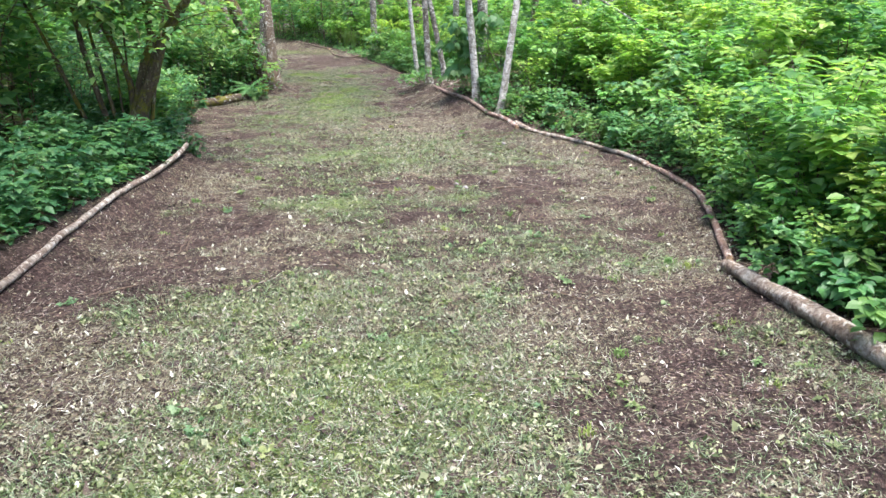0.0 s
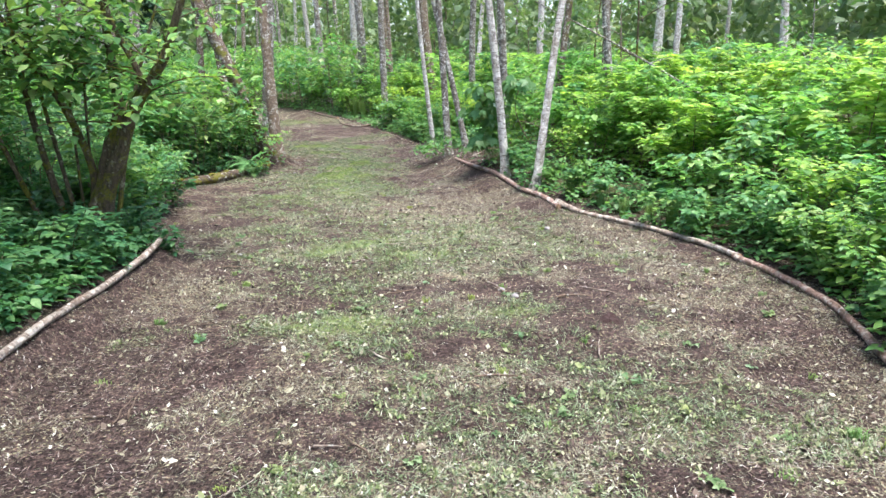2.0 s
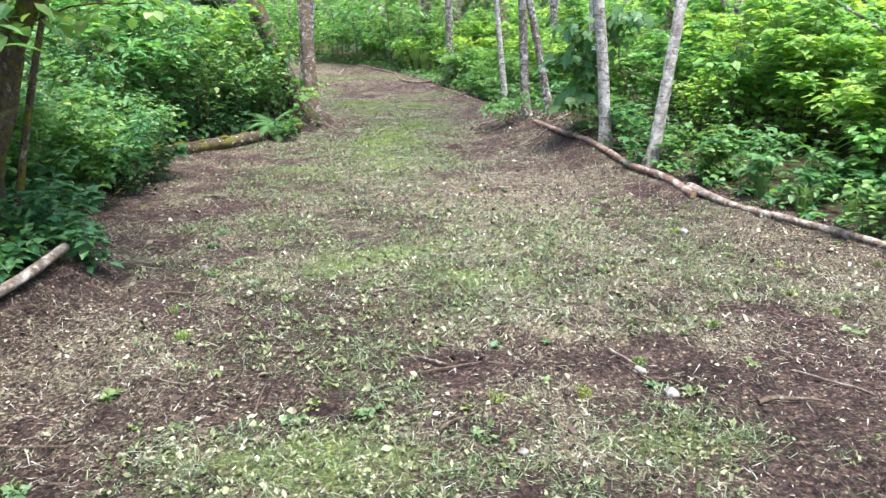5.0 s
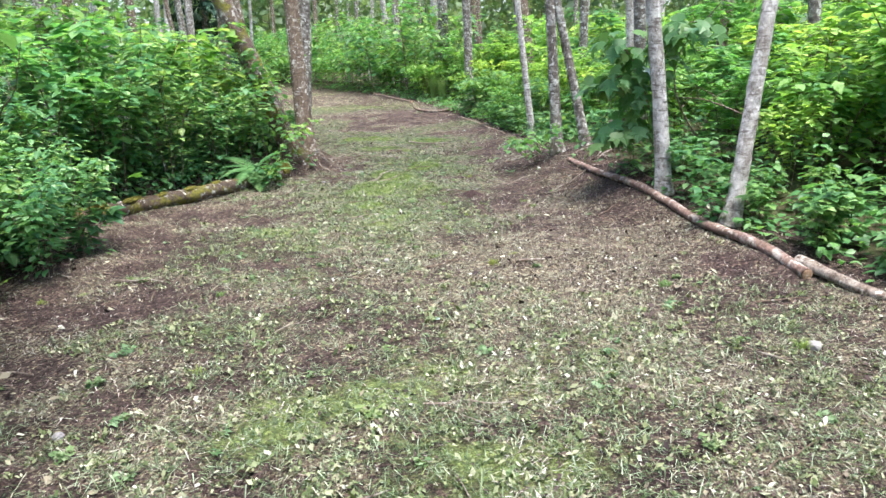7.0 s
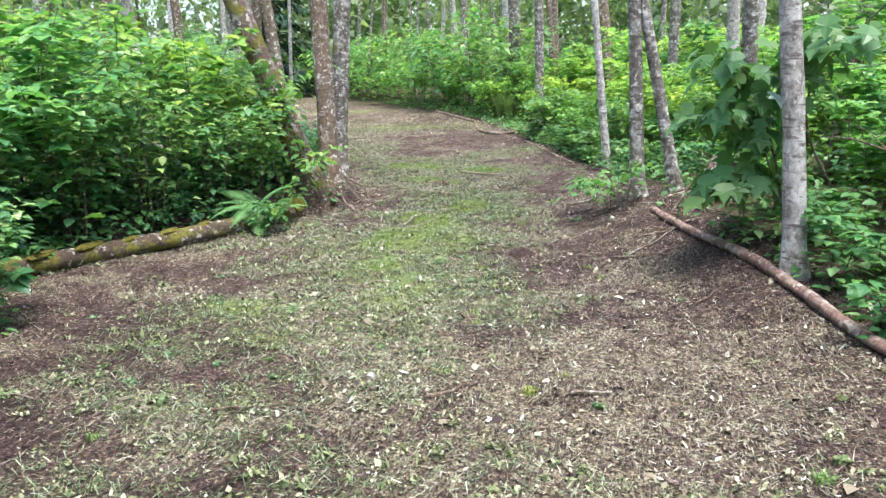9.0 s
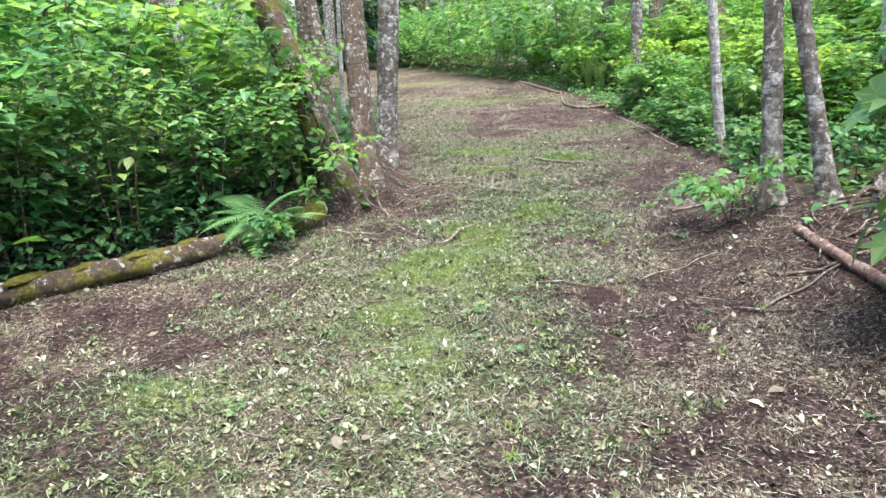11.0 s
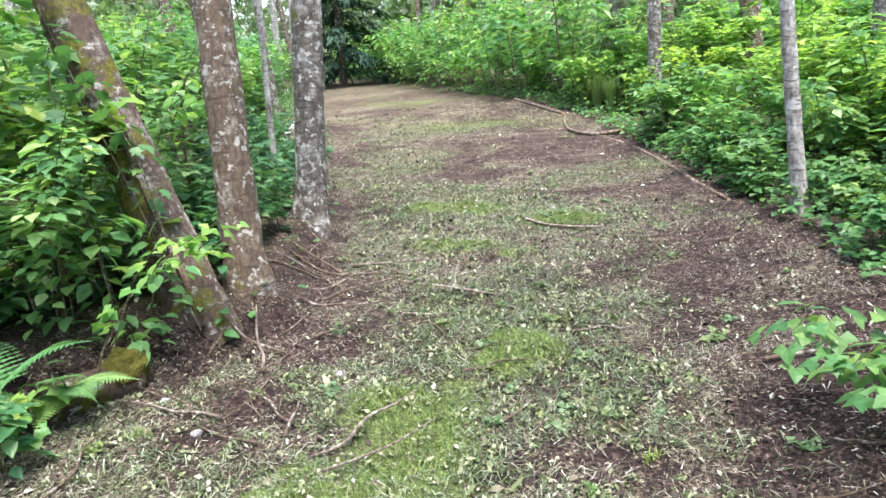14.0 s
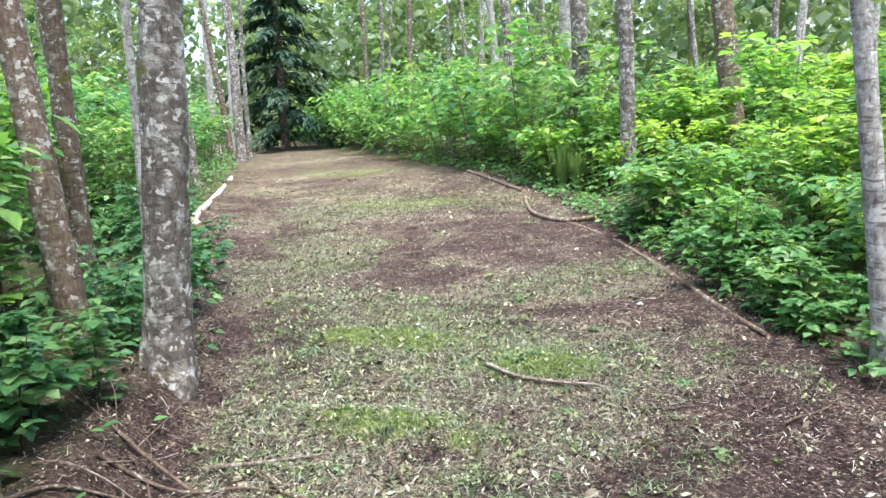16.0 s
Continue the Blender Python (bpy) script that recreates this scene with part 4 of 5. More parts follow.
def build_hazel():
    x, y = -3.95, 9.1
    z = ground_at(x, y)
    top = thing("hazel_bush", "dark many-stemmed hazel with overhanging leafy branches", "bush", "", (x, y, z))
    rng = random.Random(77)
    stems = (([(0.02, 0.03, -0.1), (0.06, 0, 0.2), (0.14, -0.02, 0.5), (0.27, -0.03, 0.76), (0.39, -0.03, 1.06), (0.52, -0.05, 1.32), (0.77, -0.08, 1.64), (0.93, -0.1, 1.88), (1.25, -0.2, 2.6)], 0.082),
             ([(-0.04, -0.02, -0.1), (0.0, -0.03, 0.25), (0.08, 0.02, 0.55), (0.18, 0.05, 0.92), (0.3, 0.1, 1.28), (0.27, 0.15, 1.65), (0.15, 0.3, 2.9)], 0.078),
             ([(-0.05, 0.06, -0.1), (-0.02, 0.04, 0.4), (0.0, 0, 0.77), (-0.12, -0.05, 1.22), (-0.3, -0.1, 1.64), (-0.5, -0.15, 2.0), (-0.9, -0.3, 2.9)], 0.04),
             ([(-0.32, 0.05, -0.1), (-0.38, 0.05, 0.3), (-0.48, 0.05, 0.75), (-0.58, 0.05, 1.42), (-0.6, 0, 2.0), (-0.7, 0.1, 3.1)], 0.036),
             ([(-0.26, 0.1, -0.1), (-0.3, 0.1, 0.35), (-0.37, 0.12, 0.75), (-0.49, 0.15, 1.42), (-0.55, 0.2, 2.2), (-0.4, 0.3, 3.0)], 0.022),
             ([(-0.18, 0.1, -0.1), (-0.2, 0.12, 0.8), (-0.23, 0.2, 1.6), (-0.2, 0.3, 2.9)], 0.014), ([(-0.1, 0.12, -0.1), (-0.08, 0.15, 0.8), (-0.05, 0.2, 1.7), (0.1, 0.3, 2.8)], 0.014),
             ([(0.66, -0.07, 1.5), (0.6, -0.1, 1.75), (0.45, -0.12, 2.1), (0.35, -0.2, 2.7)], 0.03), ([(-0.5, 0.0, -0.1), (-0.75, -0.1, 0.8), (-1.0, -0.2, 1.6), (-1.4, -0.3, 2.6)], 0.025), ([(0.1, 0.1, -0.1), (0.2, 0.4, 0.9), (0.3, 0.7, 1.7), (0.6, 1.0, 2.8)], 0.025))
    places = []
    for i, (pts, r) in enumerate(stems):
        line = spline([Vector(p) for p in pts], 7)
        part("stem", mesh_of("stem", *tube(line, [r * 1.2, r, r * 0.75, r * 0.4], 10, 0.2, i, 0.3), BARK_HAZEL, True), top)
        for k in range(8):
            base = line[min(int(len(line) * (0.62 + 0.05 * k)), len(line) - 1)]
            a = rng.uniform(0, 6.28)
            end = base + Vector((math.cos(a), math.sin(a), rng.uniform(-0.15, 0.4))) * rng.uniform(0.5, 1.25)
            part("twig", mesh_of("twig", *tube(spline([base, base.lerp(end, 0.5) + Vector((0, 0, 0.08)), end], 3), [0.009, 0.004], 5), BARK_HAZEL, True), top)
            for _ in range(36):
                t = rng.uniform(0.2, 1.1)
                q = base.lerp(end, t) + Vector((rng.gauss(0, 0.16), rng.gauss(0, 0.16), rng.gauss(0, 0.08)))
                places.append((q, rng.uniform(0, 6.28), rng.gauss(0.3, 0.25), rng.gauss(0, 0.2), rng.uniform(0.08, 0.15)))
    v, f = scatter_leaves(places, OVAL, OVAL_F, rng)
    part("foliage", mesh_of("foliage", v.tolist(), f, LEAF_MID), top)


build_hazel()

# ---- ferns ----


def frond_mesh(length, seed):
    rng = random.Random(seed)
    verts, faces = [], []
    n = 21
    for i in range(1, n + 1):
        t = i / (n + 0.5)
        px, pz = length * t, length * (0.42 * t - 0.5 * t * t)
        w = length * 0.3 * (math.sin(math.pi * min(1, t * 0.85 + 0.22)) ** 0.8) * (1 - t * 0.35)
        for side in (-1, 1):
            steps = 5
            for k in range(steps):
                u0, u1 = k / steps, (k + 1) / steps
                h0, h1 = 0.03 * length * (1 - u0 * 0.8) + 0.002, 0.026 * length * (1 - u1)
                a = len(verts)
                y0, y1 = side * w * u0, side * w * u1
                sx0, sx1 = px + w * u0 * 0.28, px + w * u1 * 0.28
                verts += [(sx0 - h0, y0, pz - 0.1 * w * u0 * u0), (sx0 + h0, y0, pz - 0.1 * w * u0 * u0), (sx1 + h1 * 1.5, y1 * 0.98, pz - 0.1 * w * u1 * u1 - 0.004), (sx1 - h1 * 0.4, y1, pz - 0.1 * w * u1 * u1)]
                faces.append((a, a + 1, a + 2, a + 3) if side > 0 else (a + 3, a + 2, a + 1, a))
    line = [Vector((length * t, 0, length * (0.42 * t - 0.5 * t * t))) for t in (0, 0.2, 0.4, 0.6, 0.8, 0.98)]
    tv, tf = tube(line, [0.005, 0.002], 4)
    m = len(verts)
    return mesh_of("frond", verts + [tuple(v) for v in tv], faces + [tuple(i + m for i in f) for f in tf], FERN)


def build_fern(x, y, z, turns, size, label):
    top = thing("fern", label, "fern", "", (x, y, z))
    for i, (a, dip) in enumerate(turns):
        ob = part("frond", frond_mesh(size * (0.85 + 0.3 * ((i * 7) % 5) / 5), i), top)
        ob.matrix_basis = pose(0, 0, 0, 0, dip, a)


build_fern(-4.17, 15.5, -0.22, ((-158, -4), (-128, 6), (-178, -16), (-98, 16), (-62, 26), (25, -28), (-140, 30), (160, -12)), 0.56, "bright green fern arching over the mossy log")
build_fern(-4.02, 15.7, -0.3, ((-70, 10), (-20, -10), (-120, 15), (30, -5), (-45, -30)), 0.36, "small pale green fern beside the mossy log")
build_fern(2.95, 12.4, ground_at(2.95, 12.4), ((-150, -20), (160, -10), (120, -20), (-100, -20), (60, -20), (0, -20)), 0.55, "green fern among the undergrowth")

# ---- single leafy plants ----


def build_leafy(name, label, category, stems, leaf_mat, size, per, seed, shape=LOBED, faces=LOBED_F, bark=TWIG, spread=0.12, pale=(), hang=28):
    """A plant whose leaves can be told apart: each is a part."""
    rng = random.Random(seed)
    root = Vector(stems[0][0][0])
    top = thing(name, label, category, "", root)
    kinds = [mesh_of("leaf", [tuple(q) for q in shape * size * k], faces, leaf_mat) for k in (0.75, 1.0, 1.2)]
    odd = mesh_of("leaf", [tuple(q) for q in shape * size], faces, WHITE_LEAF)
    count = 0
    for pts, r, start in stems:
        line = spline([Vector(p) - root for p in pts], 6)
        part("stem", mesh_of("stem", *tube(line, [r, r * 0.7, r * 0.35], 6, 0.1, seed), bark, True), top)
        for k in range(per):
            t = start + (1 - start) * (k + 0.5) / per
            q = line[min(int(t * len(line)), len(line) - 1)]
            a = rng.uniform(0, 360)
            ob = part("leaf", odd if count in pale else rng.choice(kinds), top, "pale upturned leaf" if count in pale else "")
            off = Vector((math.cos(radians(a)), math.sin(radians(a)), rng.uniform(-0.6, 0.4))) * spread * rng.random()
            ob.matrix_basis = pose(*(q + off), rng.gauss(-hang, 18), rng.gauss(0, 15), a - 90)
            count += 1
    return top


gz = ground_at(0.75, 14.7)
build_leafy("maple_sapling", "young maple with large dark green leaves", "sapling",
            [([(0.75, 14.7, gz - 0.05), (0.6, 14.6, 0.4), (0.38, 14.45, 0.95), (0.15, 14.3, 1.2)], 0.014, 0.4), ([(0.7, 14.7, 0.0), (0.5, 14.55, 0.5), (0.3, 14.45, 0.8), (0.12, 14.35, 0.75)], 0.01, 0.4),
             ([(0.6, 14.6, 0.4), (0.65, 14.4, 0.9), (0.75, 14.2, 1.25), (0.95, 14.05, 1.3)], 0.01, 0.3), ([(0.72, 14.7, -0.05), (0.5, 14.6, 0.3), (0.3, 14.5, 0.35), (0.15, 14.4, 0.2)], 0.008, 0.3)], LEAF_DEEP_SHADE, 0.17, 74, 5, spread=0.26, pale=(30,), hang=52)
build_leafy("bramble", "arching bramble cane with pale green leaves", "bramble",
            [([(-4.02, 15.8, -0.42), (-3.93, 15.95, -0.05), (-3.78, 16.2, 0.2), (-3.66, 16.5, 0.33)], 0.006, 0.3), ([(-4.02, 15.85, -0.42), (-4.0, 16.2, 0.1), (-3.9, 16.4, 0.25), (-3.8, 16.5, 0.15)], 0.005, 0.3), ([(-4.1, 15.7, -0.42), (-3.98, 15.55, -0.2), (-3.9, 15.4, -0.3)], 0.004, 0.2)], LEAF, 0.085, 18, 6, TRIPLE, TRIPLE_F, STEM, 0.1)
build_leafy("ivy", "dark ivy climbing a leaning trunk", "ivy",
            [([(-3.9, 16.47, -0.3), (-4.15, 16.47, 0.3), (-4.43, 16.49, 0.9), (-4.78, 16.55, 1.6)], 0.006, 0.1), ([(-4.0, 16.5, -0.3), (-4.1, 16.45, 0.6), (-4.38, 16.43, 1.1)], 0.005, 0.2), ([(-4.3, 16.3, -0.3), (-4.4, 16.3, 0.5), (-4.45, 16.3, 1.1), (-4.3, 16.25, 1.3)], 0.006, 0.3)], LEAF_DEEP_SHADE, 0.1, 34, 8, LOBED, LOBED_F, TWIG, 0.11)
build_leafy("bramble", "leafy bramble in front of the split trunk", "bramble",
            [([(-4.1, 16.3, -0.45), (-4.0, 16.25, -0.1), (-3.85, 16.25, 0.15), (-3.75, 16.2, 0.1)], 0.006, 0.15), ([(-4.15, 16.3, -0.45), (-4.2, 16.2, 0.0), (-4.15, 16.15, 0.35), (-4.0, 16.15, 0.4)], 0.006, 0.15),
             ([(-4.15, 16.35, -0.45), (-4.3, 16.25, -0.1), (-4.35, 16.2, 0.2), (-4.3, 16.15, 0.4)], 0.006, 0.15), ([(-4.1, 16.25, -0.45), (-4.05, 16.15, -0.25), (-4.0, 16.1, -0.15)], 0.005, 0.15)], LEAF_MID, 0.1, 20, 16, OVAL, OVAL_F, STEM, 0.14)
gz = ground_at(-0.62, 16.3)
build_leafy("bramble", "low leafy bramble at the path corner", "bramble",
            [([(-0.6, 16.4, gz - 0.03), (-0.75, 16.2, gz + 0.3), (-0.85, 16.0, gz + 0.35)], 0.005, 0.2), ([(-0.6, 16.4, gz - 0.03), (-0.6, 16.1, gz + 0.35), (-0.7, 15.7, gz + 0.38)], 0.005, 0.2),
             ([(-0.6, 16.4, gz - 0.03), (-0.4, 16.3, gz + 0.4), (-0.3, 16.1, gz + 0.5)], 0.005, 0.2), ([(-0.6, 16.4, gz), (-0.85, 16.6, gz + 0.3), (-1.0, 16.5, gz + 0.25)], 0.005, 0.2)], LEAF_LOW, 0.095, 26, 9, TRIPLE, TRIPLE_F, STEM, 0.14)
gz = ground_at(-4.75, 18.0)
build_leafy("leafy_shoot", "pale leafy shoot in front of the trunks", "shrub",
            [([(-5.2, 18.0, gz), (-5.0, 17.8, 0.7), (-4.75, 17.7, 1.1), (-4.35, 17.75, 1.2)], 0.008, 0.35), ([(-5.2, 18.1, gz), (-5.2, 17.9, 0.6), (-4.9, 17.8, 0.9), (-4.6, 17.8, 0.85)], 0.007, 0.35)], LEAF, 0.15, 18, 10, OVAL, OVAL_F, TWIG, 0.16)

# ---- stump, roots and dead wood ----


def build_stump(x, y):
    z = ground_at(x, y)
    top = thing("tree_stump", "rotten brown stump with tangled dead roots", "stump", "", (x, y, z))
    line = [Vector((0, 0, -0.1)), Vector((0.02, 0, 0.1)), Vector((0.06, 0.02, 0.26)), Vector((0.14, 0.03, 0.42))]
    part("bole", mesh_of("bole", *tube(spline(line, 4), [0.2, 0.15, 0.1], 16, 0.5, 3), BARK_BROWN, True), top)
    rng = random.Random(12)
    for k in range(14):
        a = rng.uniform(0, 6.28)
        l = rng.uniform(0.25, 0.6)
        end = Vector((math.cos(a) * l, math.sin(a) * l, 0))
        end.z = ground_at(x + end.x, y + end.y) - z + 0.015
        mid = end * 0.45 + Vector((rng.gauss(0, 0.05), rng.gauss(0, 0.05), rng.uniform(0.08, 0.26)))
        r = rng.uniform(0.008, 0.024)
        part("root", mesh_of("root", *tube(spline([Vector((0, 0, 0.12)), mid, end], 5), [r, r * 0.6, r * 0.3], 6, 0.2, k), BARK_BROWN if k % 2 else TWIG, True), top)


build_stump(0.33, 15.9)


def build_stick(x, y, length, turn, r, seed, label="thin dry twig lying on the path", lift=0.0):
    rng = random.Random(seed)
    n = 5
    pts = []
    for i in range(n):
        t = (i / (n - 1) - 0.5) * length
        side = rng.gauss(0, 0.03) * length
        px, py = x + math.cos(turn) * t - math.sin(turn) * side, y + math.sin(turn) * t + math.cos(turn) * side
        pts.append(Vector((px, py, ground_at(px, py) + r * 0.8 + 0.012 + lift * i / n)))
    o = pts[0].copy()
    me = mesh_of("twig", *tube(spline([p - o for p in pts], 4), [r, r * 0.8, r * 0.4], 6, 0.2, seed), TWIG if seed % 3 else BARK_LOG, True)
    ob = new("twig", me)
    ob.location = o
    tagged(ob, label, "twig", "twigs on the ground")


KNOWN_STICKS = ((-2.47, 19.45, 0.95, -0.27, 0.014), (-1.45, 15.05, 0.55, 0.05, 0.008), (-1.0, 15.9, 0.6, 0.35, 0.007), (-0.9, 15.5, 0.7, 0.9, 0.006), (-1.15, 15.6, 0.45, -0.8, 0.006), (0.35, 8.6, 0.35, -0.5, 0.009), (0.1, 8.15, 0.25, -1.0, 0.008),
                (-0.75, 8.0, 0.3, 0.4, 0.006), (0.75, 7.75, 0.3, 0.1, 0.012), (-0.95, 5.25, 0.15, -0.1, 0.007), (0.85, 4.55, 0.3, -0.6, 0.007), (0.95, 11.3, 0.3, 0.0, 0.007), (-0.6, 12.2, 0.2, 0.1, 0.01), (-2.6, 14.5, 0.3, 0.6, 0.008), (-0.6, 17.0, 0.9, 0.15, 0.012),
                (-3.6, 18.2, 0.6, 0.5, 0.012), (-3.8, 17.9, 0.8, 0.3, 0.01), (-4.0, 17.6, 0.7, 0.9, 0.009), (-0.2, 15.0, 0.6, 0.7, 0.008), (-0.3, 14.8, 0.5, -0.4, 0.007), (0.05, 15.2, 0.7, 0.2, 0.009))
for i, (x, y, l, a, r) in enumerate(KNOWN_STICKS):
    build_stick(x, y, l, a, r, i)
rk = random.Random(90)
for i in range(110):
    y = rk.uniform(1.6, 22)
    x = rk.uniform(float(left_edge(y)) + 0.2, float(right_edge(y)) - 0.1)
    build_stick(x, y, rk.uniform(0.1, 0.45), rk.uniform(0, 3.14), rk.uniform(0.003, 0.008), 50 + i)

for i in range(60):
    if i % 2:
        x, y = rk.gauss(0.15, 0.25), rk.gauss(15.6, 0.35)
    else:
        x, y = rk.gauss(-3.45, 0.35), rk.gauss(16.9, 0.8)
    build_stick(x, y, rk.uniform(0.15, 0.6), rk.uniform(0, 3.14), rk.uniform(0.003, 0.009), 300 + i, "dead twig in a heap of brush", rk.uniform(0, 0.12))

# ---- dead stems and grass tufts ----


def build_dead_branch(points, r, label):
    line = spline([Vector(p) for p in points], 6)
    top = thing("dead_branch", label, "branch", "", line[0])
    local = [p - line[0] for p in line]
    bark = TWIG if r < 0.015 else BARK_ALDER
    part("stem", mesh_of("stem", *tube(local, [r, r * 0.8, r * 0.4], 8, 0.2, 4), bark, True), top)
    rng = random.Random(int(r * 9999))
    for k in range(5):
        b = local[int(len(local) * (0.3 + 0.12 * k))]
        e = b + Vector((rng.gauss(0, 0.25), rng.gauss(0, 0.25), rng.uniform(0.0, 0.4)))
        part("side_twig", mesh_of("side_twig", *tube(spline([b, b.lerp(e, 0.5) + Vector((0.03, 0, 0.02)), e], 3), [r * 0.4, r * 0.15], 5), bark, True), top)


build_dead_branch([(5.4, 14.0, ground_at(5.4, 14.0)), (4.2, 14.3, 0.85), (2.6, 14.6, 1.84), (1.2, 14.9, 2.6)], 0.024, "dead pale branch leaning across the shrubs")
build_dead_branch([(1.4, 15.6, ground_at(1.4, 15.6)), (1.0, 15.4, 0.5), (0.9, 14.9, 1.0), (1.2, 14.4, 1.5)], 0.012, "thin bare stem arching over the undergrowth")
build_dead_branch([(1.9, 14.6, ground_at(1.9, 14.6)), (1.6, 14.4, 0.3), (1.1, 14.3, 0.55), (0.8, 14.2, 0.6)], 0.01, "thin bare stem arching over the undergrowth")
build_dead_branch([(-3.8, 17.9, ground_at(-3.8, 17.9)), (-4.1, 17.95, -0.3), (-4.4, 18.05, -0.2), (-4.8, 18.2, -0.12)], 0.01, "dead twig lying between two trunks")
build_dead_branch([(-6.0, 13.2, ground_at(-6.0, 13.2)), (-5.6, 13.0, 0.6), (-5.2, 12.8, 0.9), (-4.9, 12.6, 1.3)], 0.008, "thin bare stem among the leaves")


def build_tuft(x, y, height, blades, seed):
    rng = random.Random(seed)
    verts, faces = [Vector((0, 0, -0.025))], []
    for _ in range(blades):
        a, l = rng.uniform(0, 6.28), height * rng.uniform(0.5, 1.1)
        out = l * rng.uniform(0.2, 0.8)
        b = Vector((rng.gauss(0, 0.02), rng.gauss(0, 0.02), -0.01))
        d = Vector((math.cos(a), math.sin(a), 0))
        w = Vector((-d.y, d.x, 0)) * (0.003 + height * 0.006)
        m, t = b + d * out * 0.35 + Vector((0, 0, l * 0.75)), b + d * out + Vector((0, 0, l * 0.8))
        k = len(verts)
        verts += [b - w, b + w, m + w * 0.8, m - w * 0.8, t]
        faces += [(0, k + 1, k), (k, k + 1, k + 2, k + 3), (k + 3, k + 2, k + 4)]
    ob = new("grass_tuft", mesh_of("grass_tuft", verts, faces, GRASS))
    ob.location = (x, y, ground_at(x, y))
    tagged(ob, "tuft of green grass growing from the soil", "grass", "grass tufts")


TUFTS = ((1.8, 5.3, 0.09), (1.9, 5.15, 0.07), (2.35, 10.3, 0.35), (2.2, 10.7, 0.3), (1.95, 11.0, 0.3), (2.6, 9.9, 0.35), (1.75, 11.5, 0.28), (-3.6, 27.2, 0.9), (-3.9, 27.9, 0.9), (-3.3, 26.9, 0.8), (-1.0, 20.6, 0.25), (0.85, 10.6, 0.06), (0.3, 11.6, 0.05), (-0.9, 12.2, 0.05), (-2.2, 8.2, 0.06), (-2.6, 7.2, 0.07), (1.0, 3.6, 0.06))
for i, (x, y, h) in enumerate(TUFTS):
    build_tuft(x, y, h, 60 if h < 0.5 else 150, i)
rt = random.Random(44)
for i in range(70):
    y = rt.uniform(2, 17)
    x = rt.uniform(float(left_edge(y)) + 0.3, float(right_edge(y)) - 0.2)
    build_tuft(x, y, rt.uniform(0.03, 0.065), 26, 100 + i)

# ---- conifer at the end of the path ----


def build_conifer(x, y, height):
    z = ground_at(x, y)
    top = thing("conifer", "dark green conifer at the end of the path", "tree", "", (x, y, z))
    part("trunk", mesh_of("trunk", *tube(spline([Vector((0, 0, -0.1)), Vector((0.05, 0, height * 0.5)), Vector((0, 0, height))], 6), [0.2, 0.13, 0.02], 10, 0.1, 1), BARK_BROWN, True), top)
    rng = random.Random(4)
    for k in range(46):
        t = 0.08 + 0.9 * k / 46
        a = k * 2.4
        reach = (1 - t) * height * 0.28 + 0.3
        base = Vector((0, 0, height * t))
        end = base + Vector((math.cos(a) * reach, math.sin(a) * reach, -0.25 * reach))
        line = spline([base, base.lerp(end, 0.5) + Vector((0, 0, 0.1 * reach)), end], 4)
        tv, tf = tube(line, [0.03, 0.008], 5)
        places = []
        for _ in range(150):
            u = rng.uniform(0.15, 1.0)
            q = line[min(int(u * len(line)), len(line) - 1)] + Vector((rng.gauss(0, 0.12), rng.gauss(0, 0.12), -abs(rng.gauss(0, 0.12)))) * (0.4 + reach * 0.4)
            places.append((q, a + rng.gauss(0, 0.7), rng.uniform(0.1, 0.9), rng.gauss(0, 0.3), rng.uniform(0.22, 0.5)))
        v, f = scatter_leaves(places, SLIM * (0.6, 1, 1), SLIM_F, rng)
        m = len(tv)
        part("bough", mesh_of("bough", [tuple(q) for q in tv] + v.tolist(), tf + [tuple(i + m for i in g) for g in f], NEEDLES), top)


build_conifer(-16.8, 41.0, 9.0)

# ---- what lies and grows on the path ----


def sown_fast(rng, count, y0, y1, density, side=0.35):
    ys = y0 + (y1 - y0) * rng.rand(count * 4) ** 1.25
    lo, hi = left_edge(ys) - side, right_edge(ys) + side * 0.4
    xs = lo + (hi - lo) * rng.rand(count * 4)
    keep = rng.rand(count * 4) < density(xs, ys)
    return xs[keep][:count], ys[keep][:count]


def pieces(name, label, category, xs, ys, length, width, tilt, rng, mat, lift, curl=0.25):
    """Small four-cornered scraps, each uneven and bent, lying on the ground."""
    n = len(xs)
    a = rng.rand(n) * 6.283
    k = 0.5 + 0.9 * rng.rand(n) + 1.3 * rng.rand(n) ** 12
    l, w = length * k * (0.7 + 0.6 * rng.rand(n)), width * k * (0.7 + 0.6 * rng.rand(n))
    d = np.stack([np.cos(a), np.sin(a), rng.randn(n) * tilt], 1)
    s = np.stack([-np.sin(a), np.cos(a), rng.randn(n) * tilt], 1)
    p = np.stack([xs, ys, land(xs, ys) + lift + lift * rng.rand(n)], 1)
    j = lambda: (0.75 + 0.5 * rng.rand(n))[:, None]
    up = np.array([0, 0, 1.0])
    c = curl * rng.rand(n)[:, None] * w[:, None]
    v = np.stack([p - d * l[:, None] * j(), p + s * w[:, None] * j() + up * c, p + d * l[:, None] * j(), p - s * w[:, None] * j() + up * c], 1).reshape(-1, 3)
    i = np.arange(n) * 4
    f = np.concatenate([np.stack([i, i + 2, i + 1], 1), np.stack([i, i + 3, i + 2], 1)])
    tagged(new(name, mesh_of(name, v.tolist(), f.tolist(), mat)), label, category, kind="stuff")


